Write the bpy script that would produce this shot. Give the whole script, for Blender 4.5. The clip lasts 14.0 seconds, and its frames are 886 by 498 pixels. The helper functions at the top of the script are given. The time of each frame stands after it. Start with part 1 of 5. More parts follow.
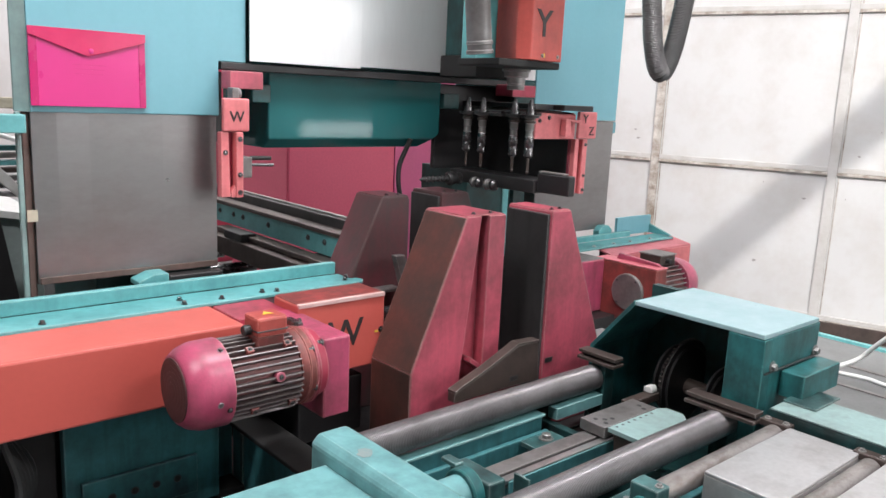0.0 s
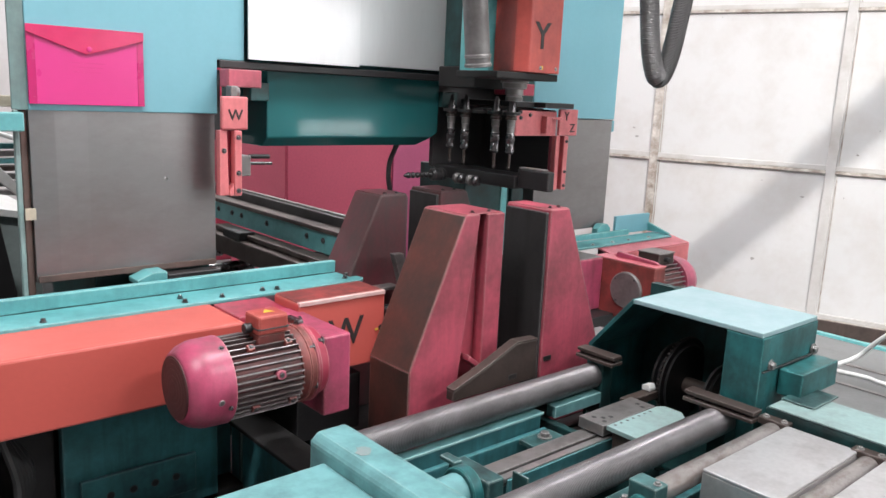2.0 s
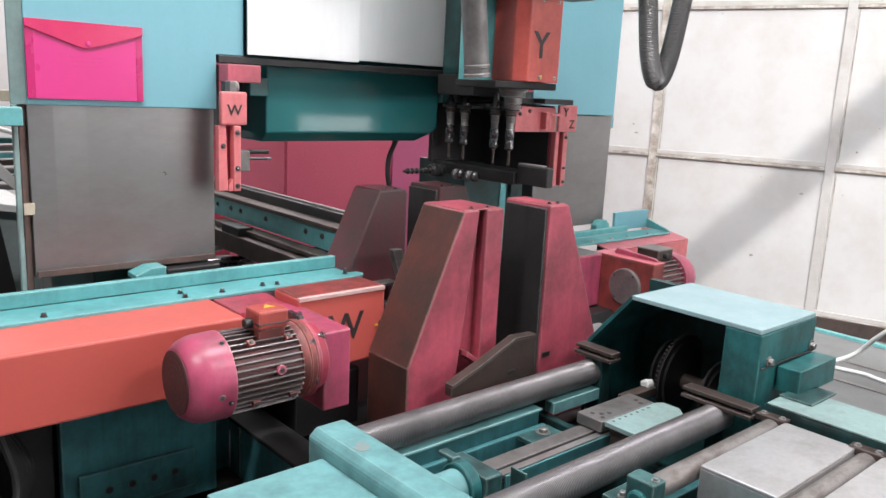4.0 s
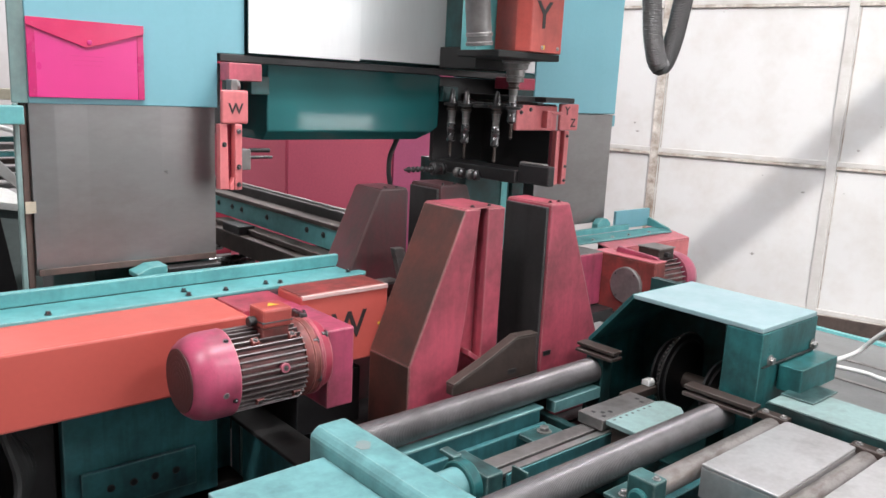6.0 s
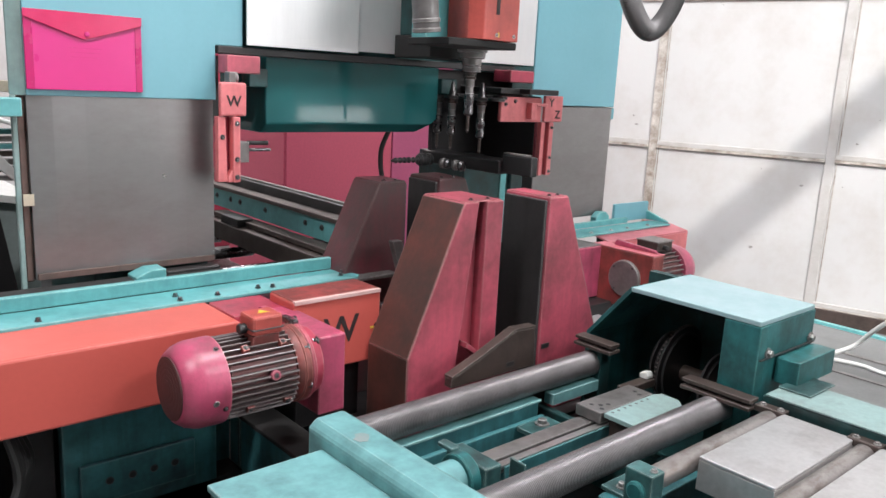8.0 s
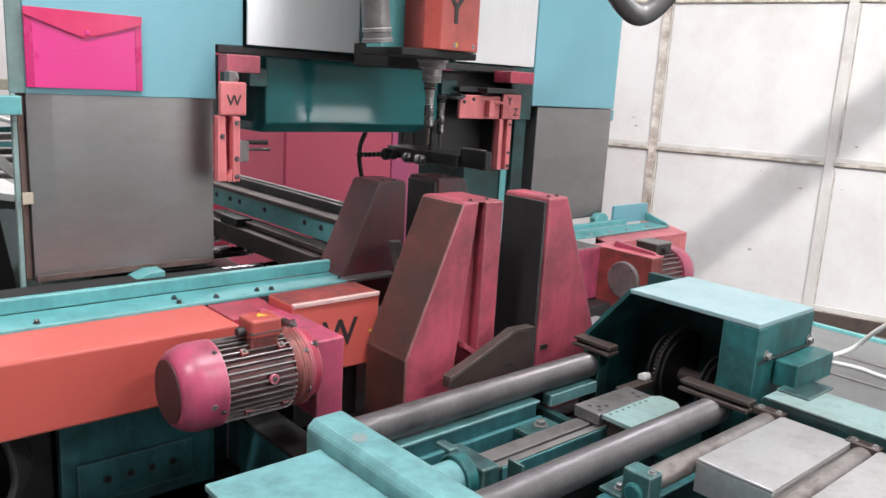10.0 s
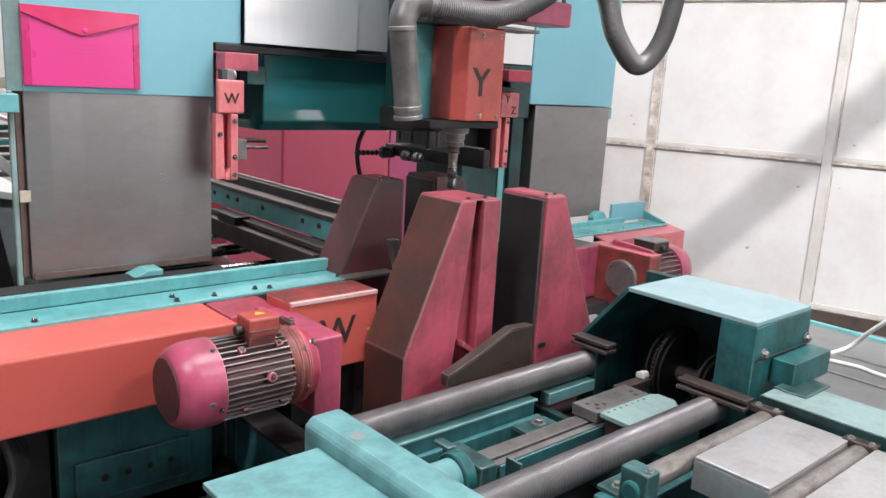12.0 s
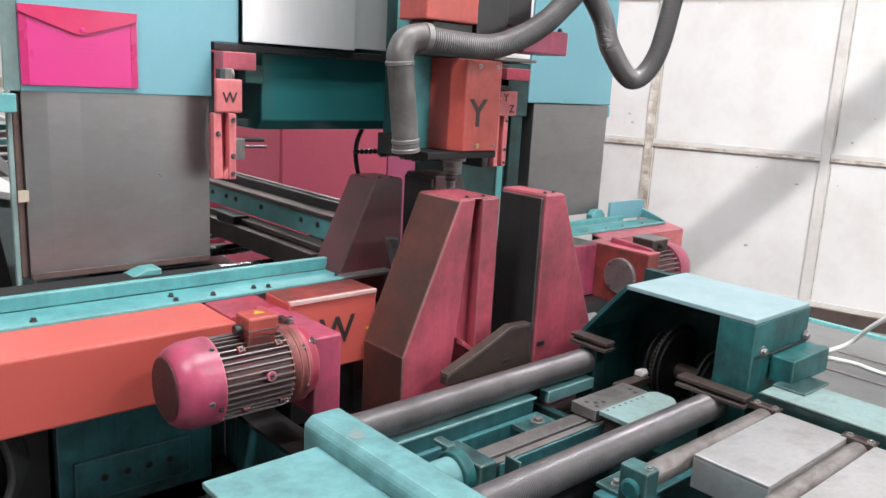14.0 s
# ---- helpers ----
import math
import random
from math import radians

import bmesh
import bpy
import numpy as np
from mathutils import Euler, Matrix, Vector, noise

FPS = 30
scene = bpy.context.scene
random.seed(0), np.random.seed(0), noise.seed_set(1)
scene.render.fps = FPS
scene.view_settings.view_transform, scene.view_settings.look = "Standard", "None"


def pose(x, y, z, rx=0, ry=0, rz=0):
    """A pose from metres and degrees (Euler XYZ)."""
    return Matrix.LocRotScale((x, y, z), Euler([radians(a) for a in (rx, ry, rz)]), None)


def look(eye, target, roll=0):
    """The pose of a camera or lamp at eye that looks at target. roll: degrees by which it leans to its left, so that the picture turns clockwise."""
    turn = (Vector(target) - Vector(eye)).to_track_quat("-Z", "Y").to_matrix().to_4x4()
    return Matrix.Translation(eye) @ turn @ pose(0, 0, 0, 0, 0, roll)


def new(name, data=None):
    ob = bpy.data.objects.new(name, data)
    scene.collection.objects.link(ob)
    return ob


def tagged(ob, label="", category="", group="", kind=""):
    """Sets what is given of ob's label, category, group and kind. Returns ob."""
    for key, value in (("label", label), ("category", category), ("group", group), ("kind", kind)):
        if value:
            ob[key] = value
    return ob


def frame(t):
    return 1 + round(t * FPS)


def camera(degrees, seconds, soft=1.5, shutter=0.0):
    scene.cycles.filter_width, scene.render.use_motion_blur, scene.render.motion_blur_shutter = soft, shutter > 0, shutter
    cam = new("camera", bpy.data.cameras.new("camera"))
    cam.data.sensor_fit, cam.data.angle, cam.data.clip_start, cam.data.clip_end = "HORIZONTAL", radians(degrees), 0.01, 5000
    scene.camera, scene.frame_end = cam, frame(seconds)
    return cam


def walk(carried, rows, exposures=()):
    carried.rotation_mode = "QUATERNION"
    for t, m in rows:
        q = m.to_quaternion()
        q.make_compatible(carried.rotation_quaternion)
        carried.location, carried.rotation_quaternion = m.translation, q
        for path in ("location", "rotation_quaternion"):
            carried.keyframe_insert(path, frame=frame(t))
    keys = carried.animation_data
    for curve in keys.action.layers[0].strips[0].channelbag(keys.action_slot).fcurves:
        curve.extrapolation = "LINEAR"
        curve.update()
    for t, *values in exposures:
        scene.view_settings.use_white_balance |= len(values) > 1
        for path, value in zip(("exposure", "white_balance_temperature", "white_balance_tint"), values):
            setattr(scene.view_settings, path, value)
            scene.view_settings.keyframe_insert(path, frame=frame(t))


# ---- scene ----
# x runs along the drilling portal, y along the workpiece line, z up.
cam = camera(59.14, 14.0, soft=1.5)
EYE = 1.65
PATH = [
    (0, pose(0, 0, EYE, 78.984, -2.581, -40.815)), (0.5, pose(0, 0, EYE, 78.920, -2.536, -40.911)),
    (1, pose(0, 0, EYE, 78.945, -2.594, -40.997)), (1.5, pose(0, 0, EYE, 78.870, -2.610, -40.828)),
    (2, pose(0, 0, EYE, 78.870, -2.601, -40.913)), (2.5, pose(0, 0, EYE, 78.789, -2.580, -40.960)),
    (3, pose(0, 0, EYE, 78.682, -2.741, -41.040)), (5.5, pose(0, 0, EYE, 78.516, -2.738, -40.857)),
    (6, pose(0, 0, EYE, 78.464, -2.758, -40.875)), (6.5, pose(0, 0, EYE, 78.220, -2.746, -40.895)),
    (7, pose(0, 0, EYE, 78.104, -2.766, -40.950)), (7.5, pose(0, 0, EYE, 77.975, -2.890, -40.990)),
    (8, pose(0, 0, EYE, 77.949, -2.839, -40.966)), (10.5, pose(0, 0, EYE, 77.972, -3.215, -40.963)),
    (11, pose(0, 0, EYE, 77.906, -3.107, -40.999)), (11.5, pose(0, 0, EYE, 78.073, -3.114, -41.020)),
    (12, pose(0, 0, EYE, 77.869, -3.210, -41.101)), (12.5, pose(0, 0, EYE, 77.895, -3.127, -41.106)),
    (13, pose(0, 0, EYE, 77.779, -3.126, -41.112)), (13.5, pose(0, 0, EYE, 77.776, -3.114, -41.153)),
    (14, pose(0, 0, EYE, 77.776, -3.056, -41.232)),
]
walk(cam, PATH)

# ---- light: strip lamps under the hall's ceiling ----
scene.view_settings.exposure = 0.04
world = bpy.data.worlds.new("hall_air")
scene.world = world
world.use_nodes = True
world.node_tree.nodes["Background"].inputs[0].default_value = (0.9, 0.95, 1.0, 1)
world.node_tree.nodes["Background"].inputs[1].default_value = 0.05
LAMPS = [(-1.0, 0.9, 0), (1.8, 1.3, 0), (2.4, -1.6, 0), (2.7, 3.9, 0), (3.6, 6.8, 0), (0.2, 7.4, 0)]
LAMP_Z = 4.3
STRIP_POWER, FLOOD_POWER = 116, 1800


# ---- materials ----
def paint(name, base, rough=0.45, metal=0.0, grime=0.25, dirt=(0.03, 0.03, 0.03), scale=3.0, bump=0.05, fine=60.0, stretch=(1, 1, 1), coat=0.0, amount=0.55, edge=None, streak=0.0, rings=0.0, grain=0.3):
    """Worn paint or metal: base colour, dirt in patches, fine relief."""
    m = bpy.data.materials.new(name)
    m.use_nodes = True
    nt = m.node_tree
    n, l = nt.nodes, nt.links
    b = n["Principled BSDF"]
    tc = n.new("ShaderNodeTexCoord")
    mp = n.new("ShaderNodeMapping")
    mp.inputs["Scale"].default_value = stretch
    l.new(tc.outputs["Object"], mp.inputs["Vector"])
    big = n.new("ShaderNodeTexNoise")
    big.inputs["Scale"].default_value, big.inputs["Detail"].default_value, big.inputs["Roughness"].default_value = scale, 6, 0.65
    small = n.new("ShaderNodeTexNoise")
    small.inputs["Scale"].default_value, small.inputs["Detail"].default_value = fine, 4
    l.new(mp.outputs[0], big.inputs["Vector"])
    l.new(mp.outputs[0], small.inputs["Vector"])
    ramp = n.new("ShaderNodeValToRGB")
    ramp.color_ramp.elements[0].position, ramp.color_ramp.elements[1].position = amount - 0.12, amount + 0.2
    l.new(big.outputs["Fac"], ramp.inputs["Fac"])
    k = n.new("ShaderNodeMath")
    k.operation = "MULTIPLY"
    k.inputs[1].default_value = grime
    l.new(ramp.outputs["Color"], k.inputs[0])
    mix = n.new("ShaderNodeMix")
    mix.data_type = "RGBA"
    mix.inputs["A"].default_value, mix.inputs["B"].default_value = (*base, 1), (*dirt, 1)
    l.new(k.outputs[0], mix.inputs["Factor"])
    tone = n.new("ShaderNodeMix")
    tone.data_type, tone.blend_type = "RGBA", "MULTIPLY"
    tone.inputs["Factor"].default_value = grain
    grey = n.new("ShaderNodeMapRange")
    grey.inputs["To Min"].default_value, grey.inputs["To Max"].default_value = 0.55, 1.45
    l.new(small.outputs["Fac"], grey.inputs["Value"])
    l.new(mix.outputs["Result"], tone.inputs["A"])
    l.new(grey.outputs[0], tone.inputs["B"])
    colour = tone.outputs["Result"]
    if streak:
        # runs of oil and scuffs, drawn out downwards
        sm = n.new("ShaderNodeMapping")
        sm.inputs["Scale"].default_value = (14, 14, 1.6)
        l.new(tc.outputs["Object"], sm.inputs["Vector"])
        sn = n.new("ShaderNodeTexNoise")
        sn.inputs["Scale"].default_value, sn.inputs["Detail"].default_value, sn.inputs["Roughness"].default_value = 1.6, 5, 0.6
        l.new(sm.outputs[0], sn.inputs["Vector"])
        sr = n.new("ShaderNodeMapRange")
        sr.inputs["From Min"].default_value, sr.inputs["From Max"].default_value, sr.inputs["To Max"].default_value = 0.48, 0.72, streak
        l.new(sn.outputs["Fac"], sr.inputs["Value"])
        smix = n.new("ShaderNodeMix")
        smix.data_type = "RGBA"
        smix.inputs["B"].default_value = (*dirt, 1)
        l.new(sr.outputs[0], smix.inputs["Factor"])
        l.new(colour, smix.inputs["A"])
        colour = smix.outputs["Result"]
    if edge:
        # paint rubbed off along the edges
        bv = n.new("ShaderNodeBevel")
        bv.samples = 4
        bv.inputs["Radius"].default_value = 0.006
        ge = n.new("ShaderNodeNewGeometry")
        dot = n.new("ShaderNodeVectorMath")
        dot.operation = "DOT_PRODUCT"
        l.new(bv.outputs[0], dot.inputs[0])
        l.new(ge.outputs["Normal"], dot.inputs[1])
        er = n.new("ShaderNodeMapRange")
        er.inputs["From Min"].default_value, er.inputs["From Max"].default_value = 0.985, 0.88
        l.new(dot.outputs["Value"], er.inputs["Value"])
        em = n.new("ShaderNodeMath")
        em.operation = "MULTIPLY"
        l.new(er.outputs[0], em.inputs[0])
        l.new(grey.outputs[0], em.inputs[1])
        ex = n.new("ShaderNodeMix")
        ex.data_type = "RGBA"
        ex.inputs["B"].default_value = (*edge, 1)
        l.new(em.outputs[0], ex.inputs["Factor"])
        l.new(colour, ex.inputs["A"])
        colour = ex.outputs["Result"]
    l.new(colour, b.inputs["Base Color"])
    rr = n.new("ShaderNodeMapRange")
    rr.inputs["To Min"].default_value, rr.inputs["To Max"].default_value = max(0.03, rough - 0.1), min(1, rough + 0.15)
    l.new(big.outputs["Fac"], rr.inputs["Value"])
    l.new(rr.outputs[0], b.inputs["Roughness"])
    b.inputs["Metallic"].default_value = metal
    b.inputs["Coat Weight"].default_value = coat
    bp = n.new("ShaderNodeBump")
    bp.inputs["Strength"].default_value, bp.inputs["Distance"].default_value = bump, 0.01
    l.new(small.outputs["Fac"], bp.inputs["Height"])
    if rings:
        wv = n.new("ShaderNodeTexWave")
        wv.bands_direction = "X"
        wv.inputs["Scale"].default_value = rings
        l.new(tc.outputs["Object"], wv.inputs["Vector"])
        l.new(wv.outputs["Fac"], bp.inputs["Height"])
    if bump > 0:
        l.new(bp.outputs[0], b.inputs["Normal"])
    return m


def plain(name, base, rough, metal):
    """Smooth sheet with faint rubbed patches."""
    m = bpy.data.materials.new(name)
    m.use_nodes = True
    n, l = m.node_tree.nodes, m.node_tree.links
    b = n["Principled BSDF"]
    tc, no, mr, mx = n.new("ShaderNodeTexCoord"), n.new("ShaderNodeTexNoise"), n.new("ShaderNodeMapRange"), n.new("ShaderNodeMix")
    no.inputs["Scale"].default_value, no.inputs["Detail"].default_value = 4, 5
    mx.data_type = "RGBA"
    mx.inputs["A"].default_value, mx.inputs["B"].default_value = (*base, 1), (*[c * 0.8 for c in base], 1)
    l.new(tc.outputs["Object"], no.inputs["Vector"])
    l.new(no.outputs["Fac"], mx.inputs["Factor"])
    l.new(mx.outputs["Result"], b.inputs["Base Color"])
    b.inputs["Roughness"].default_value, b.inputs["Metallic"].default_value = rough, metal
    return m


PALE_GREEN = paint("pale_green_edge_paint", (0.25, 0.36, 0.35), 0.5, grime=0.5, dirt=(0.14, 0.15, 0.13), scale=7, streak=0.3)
RUST = paint("rusty_brown_strip", (0.16, 0.10, 0.085), 0.55, 0.2, grime=0.7, dirt=(0.06, 0.055, 0.05), scale=6, streak=0.5)
CREAM = paint("cream_tape", (0.50, 0.44, 0.34), 0.6, grime=0.3, dirt=(0.3, 0.26, 0.2), scale=20)
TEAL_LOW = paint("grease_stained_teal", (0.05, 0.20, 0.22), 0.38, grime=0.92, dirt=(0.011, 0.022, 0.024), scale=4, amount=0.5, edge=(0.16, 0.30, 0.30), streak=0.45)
RUSTRED = paint("rust_stained_red", (0.34, 0.055, 0.05), 0.45, grime=0.85, dirt=(0.08, 0.03, 0.025), scale=8, amount=0.46, edge=(0.45, 0.18, 0.16), streak=0.5)
LIT_EDGE = paint("rubbed_edge_painted_highlight", (0.66, 0.45, 0.43), 0.35, grime=0.5, dirt=(0.5, 0.25, 0.23), scale=20)
WEARPLATE = paint("rubbed_black_plate", (0.055, 0.05, 0.05), 0.42, 0.3, grime=0.6, dirt=(0.025, 0.022, 0.022), scale=5, edge=(0.22, 0.21, 0.21), streak=0.5)
BRIGHT = paint("bright_ground_bar", (0.50, 0.48, 0.47), 0.3, 0.8, grime=0.5, dirt=(0.16, 0.13, 0.12), scale=9)
SMUDGE = paint("grey_smudge", (0.30, 0.28, 0.27), 0.7, grime=0.5, dirt=(0.18, 0.17, 0.16), scale=60)
SKY_BLUE = paint("light_turquoise_paint", (0.18, 0.41, 0.475), 0.4, grime=0.22, dirt=(0.13, 0.33, 0.37), scale=2, bump=0.015, streak=0.1, grain=0.08)
GLOSS_TURQ = paint("scuffed_turquoise_painted_gloss", (0.31, 0.435, 0.465), 0.28, grime=0.4, dirt=(0.13, 0.30, 0.31), scale=5, grain=0.12, bump=0.03, edge=(0.45, 0.6, 0.58), streak=0.12)
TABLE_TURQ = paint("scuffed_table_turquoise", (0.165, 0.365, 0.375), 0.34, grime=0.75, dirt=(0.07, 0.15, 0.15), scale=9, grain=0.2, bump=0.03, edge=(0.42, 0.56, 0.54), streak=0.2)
TURQ = paint("turquoise_paint", (0.13, 0.40, 0.41), 0.38, grime=0.5, dirt=(0.03, 0.12, 0.13), scale=6, edge=(0.36, 0.58, 0.56), streak=0.25)
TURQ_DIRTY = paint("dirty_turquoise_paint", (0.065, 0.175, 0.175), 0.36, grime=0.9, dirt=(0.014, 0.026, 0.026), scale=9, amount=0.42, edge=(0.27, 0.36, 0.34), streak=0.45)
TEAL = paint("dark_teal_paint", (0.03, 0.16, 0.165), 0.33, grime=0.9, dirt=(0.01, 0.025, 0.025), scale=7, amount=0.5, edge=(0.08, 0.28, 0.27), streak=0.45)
GUARD_TEAL = plain("glossy_teal_guard", (0.025, 0.15, 0.155), 0.06, 0.0)
# oily teal, also darkened for the shade in openings and under beams
TEAL_OILY_SHADED = paint("oily_shaded_teal_paint", (0.020, 0.085, 0.085), 0.36, grime=0.85, dirt=(0.010, 0.016, 0.016), scale=7, amount=0.44, streak=0.5)
ORANGE = paint("orange_red_paint", (0.58, 0.105, 0.085), 0.40, grime=0.22, dirt=(0.40, 0.065, 0.055), scale=2.5, bump=0.015, grain=0.1, edge=(0.70, 0.25, 0.22))
SALMON = paint("salmon_paint", (0.68, 0.185, 0.195), 0.42, grime=0.4, dirt=(0.25, 0.05, 0.05), scale=9, edge=(0.78, 0.3, 0.3), streak=0.2)
HEADRED = paint("red_head_paint", (0.50, 0.085, 0.07), 0.38, grime=0.6, dirt=(0.17, 0.035, 0.03), scale=5, edge=(0.65, 0.20, 0.16), streak=0.3)
MAGENTA = paint("magenta_paint", (0.42, 0.045, 0.085), 0.40, grime=0.55, dirt=(0.07, 0.02, 0.025), scale=5, edge=(0.5, 0.25, 0.24), streak=0.4)
CABINET = paint("magenta_cabinet_paint", (0.52, 0.075, 0.13), 0.5, grime=0.15, dirt=(0.28, 0.03, 0.07), scale=1.5, bump=0.01)
CABINET_PURPLE = paint("purple_cabinet_paint", (0.43, 0.075, 0.17), 0.5, grime=0.15, dirt=(0.22, 0.03, 0.08), scale=1.5, bump=0.01)
JAW = paint("worn_red_jaw_paint", (0.53, 0.092, 0.138), 0.38, grime=0.88, dirt=(0.07, 0.033, 0.03), scale=3.5, amount=0.5, edge=(0.42, 0.22, 0.21), streak=0.3)
JAW_SLOPE = paint("rubbed_brown_red_slope", (0.15, 0.048, 0.038), 0.40, grime=0.88, dirt=(0.042, 0.033, 0.029), scale=4, amount=0.44, edge=(0.30, 0.19, 0.17), streak=0.25)
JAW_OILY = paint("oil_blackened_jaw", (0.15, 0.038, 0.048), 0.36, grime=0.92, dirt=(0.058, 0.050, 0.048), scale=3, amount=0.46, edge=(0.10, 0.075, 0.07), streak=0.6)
FANCOVER = paint("pink_red_fan_paint", (0.48, 0.075, 0.15), 0.34, grime=0.75, dirt=(0.12, 0.04, 0.045), scale=7, amount=0.5, edge=(0.55, 0.22, 0.23), streak=0.4)
GRILLE = paint("dusty_red_grille", (0.075, 0.025, 0.025), 0.55, grime=0.6, dirt=(0.06, 0.035, 0.035), scale=14)
MOTORBODY = paint("dirty_motor_casting", (0.20, 0.05, 0.05), 0.5, grime=0.85, dirt=(0.055, 0.045, 0.045), scale=14, amount=0.46)
FIN = paint("greasy_cooling_fin", (0.15, 0.11, 0.11), 0.4, 0.4, grime=0.7, dirt=(0.03, 0.022, 0.022), scale=18, edge=(0.36, 0.33, 0.33))
STEEL = paint("brushed_steel_sheet", (0.31, 0.298, 0.298), 0.30, 0.85, grime=0.6, dirt=(0.21, 0.185, 0.18), scale=2.2, bump=0.0, fine=30, stretch=(1.2, 1, 2.5), streak=0.05, grain=0.12)
COVER = paint("bright_stainless_cover", (0.74, 0.73, 0.73), 0.34, 0.4, grime=0.5, dirt=(0.60, 0.59, 0.59), scale=2.0, bump=0.0, fine=40, stretch=(3, 1, 0.4), grain=0.06)
# glare-free black: the darkness of shaded tops and gaps, put into the colour
MATT_BLACK = paint("matt_black_shade", (0.018, 0.017, 0.017), 0.85, grime=0.5, dirt=(0.035, 0.03, 0.028), scale=9)
SLIDECOVER = paint("pale_sliding_sheet", (0.70, 0.69, 0.69), 0.34, 0.4, grime=0.4, dirt=(0.56, 0.55, 0.55), scale=2.0, bump=0.0, fine=40, stretch=(3, 1, 0.4), grain=0.08)
ROLLER = paint("knurled_roller_steel", (0.22, 0.205, 0.21), 0.36, 0.6, grime=0.6, dirt=(0.07, 0.06, 0.06), scale=7, bump=0.42, fine=90, rings=56)
RUSTROLL = paint("rust_streaked_roller", (0.44, 0.405, 0.39), 0.34, 0.7, grime=0.8, dirt=(0.12, 0.07, 0.05), scale=11, fine=90, bump=0.1, stretch=(1, 2.5, 2.5))
TRAY = paint("scuffed_steel_tray", (0.53, 0.515, 0.515), 0.44, 0.55, grime=0.5, dirt=(0.22, 0.19, 0.18), scale=6, bump=0.04, edge=(0.6, 0.58, 0.57))
PLATE = paint("grey_machined_plate", (0.24, 0.225, 0.22), 0.4, 0.55, grime=0.6, dirt=(0.07, 0.06, 0.055), scale=10, edge=(0.42, 0.40, 0.39))
DARK = paint("oily_black_steel", (0.028, 0.026, 0.027), 0.36, 0.2, grime=0.5, dirt=(0.010, 0.010, 0.010), scale=8, edge=(0.10, 0.095, 0.095))
BROWN = paint("rusty_brown_steel", (0.085, 0.062, 0.054), 0.45, 0.4, grime=0.6, dirt=(0.03, 0.024, 0.022), scale=8, edge=(0.22, 0.19, 0.18))
CHROME = paint("bright_tool_steel", (0.19, 0.18, 0.185), 0.25, 0.9, grime=0.9, dirt=(0.05, 0.045, 0.045), scale=18)
HOSE = paint("grey_spiral_hose", (0.19, 0.18, 0.18), 0.36, 0.4, grime=0.4, dirt=(0.09, 0.085, 0.085), scale=10)
PIPE = paint("dusty_grey_pipe", (0.18, 0.168, 0.165), 0.40, 0.3, grime=0.75, dirt=(0.065, 0.055, 0.052), scale=9, amount=0.48, streak=0.55)
FOLDER = paint("hot_pink_plastic", (0.64, 0.035, 0.225), 0.28, grime=0.15, dirt=(0.62, 0.02, 0.18), scale=4, bump=0.03, fine=20, grain=0.08)
FOLDER_FAINT = paint("faint_pink_print", (0.62, 0.03, 0.21), 0.3, grime=0.1, scale=6)
FOLDER_FLAP = paint("crimson_plastic_flap", (0.58, 0.02, 0.11), 0.22, grime=0.3, dirt=(0.72, 0.08, 0.22), scale=6, bump=0.05, fine=20)
FOLDER_EDGE = paint("dark_pink_welded_edge", (0.52, 0.015, 0.14), 0.25, grime=0.1, scale=6)
WALL = paint("white_wall_sheet", (0.56, 0.55, 0.545), 0.6, grime=0.5, dirt=(0.40, 0.345, 0.30), scale=2.4, bump=0.02, amount=0.58, fine=25, grain=0.04)
WALLTRIM = paint("cream_wall_trim", (0.50, 0.48, 0.465), 0.6, grime=0.5, dirt=(0.30, 0.26, 0.22), scale=6, grain=0.06)
PINKISH = paint("faded_pink_red_paint", (0.66, 0.17, 0.21), 0.4, grime=0.6, dirt=(0.3, 0.06, 0.07), scale=7, edge=(0.75, 0.3, 0.3))
WALLPOST = paint("dirty_cream_post", (0.58, 0.54, 0.50), 0.6, grime=0.9, dirt=(0.17, 0.12, 0.085), scale=11, amount=0.47, streak=0.3)
CONCRETE = paint("grey_hall_floor", (0.20, 0.20, 0.20), 0.6, grime=0.5, dirt=(0.10, 0.10, 0.10), scale=1.5)
INK = paint("black_lettering", (0.03, 0.02, 0.02), 0.5, grime=0.1)
YELLOW = paint("yellow_mark", (0.75, 0.50, 0.05), 0.5, grime=0.2)
WHITE = paint("white_plastic", (0.72, 0.71, 0.69), 0.4, grime=0.3, dirt=(0.45, 0.42, 0.38), scale=6)
BLUE = paint("deep_blue_paint", (0.03, 0.08, 0.35), 0.4, grime=0.2)
RUBBER = paint("black_cable_rubber", (0.02, 0.02, 0.02), 0.5, grime=0.3)
GREYGREEN = paint("grey_green_paint", (0.27, 0.31, 0.30), 0.5, grime=0.4, dirt=(0.14, 0.16, 0.155), scale=4)
CHIP = paint("bare_paint_chip", (0.20, 0.27, 0.265), 0.5, grime=0.6, dirt=(0.30, 0.22, 0.21), scale=30)
CEIL = paint("pale_ceiling_sheet", (0.55, 0.55, 0.56), 0.7, grime=0.2, dirt=(0.35, 0.35, 0.35))
GLOW = bpy.data.materials.new("lamp_glow")
GLOW.use_nodes = True
GLOW.node_tree.nodes["Principled BSDF"].inputs["Emission Color"].default_value = (1, 0.98, 0.95, 1)
GLOW.node_tree.nodes["Principled BSDF"].inputs["Emission Strength"].default_value = 12


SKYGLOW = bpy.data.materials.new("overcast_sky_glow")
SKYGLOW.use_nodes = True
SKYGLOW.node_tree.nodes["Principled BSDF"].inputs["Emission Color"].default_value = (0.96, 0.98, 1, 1)
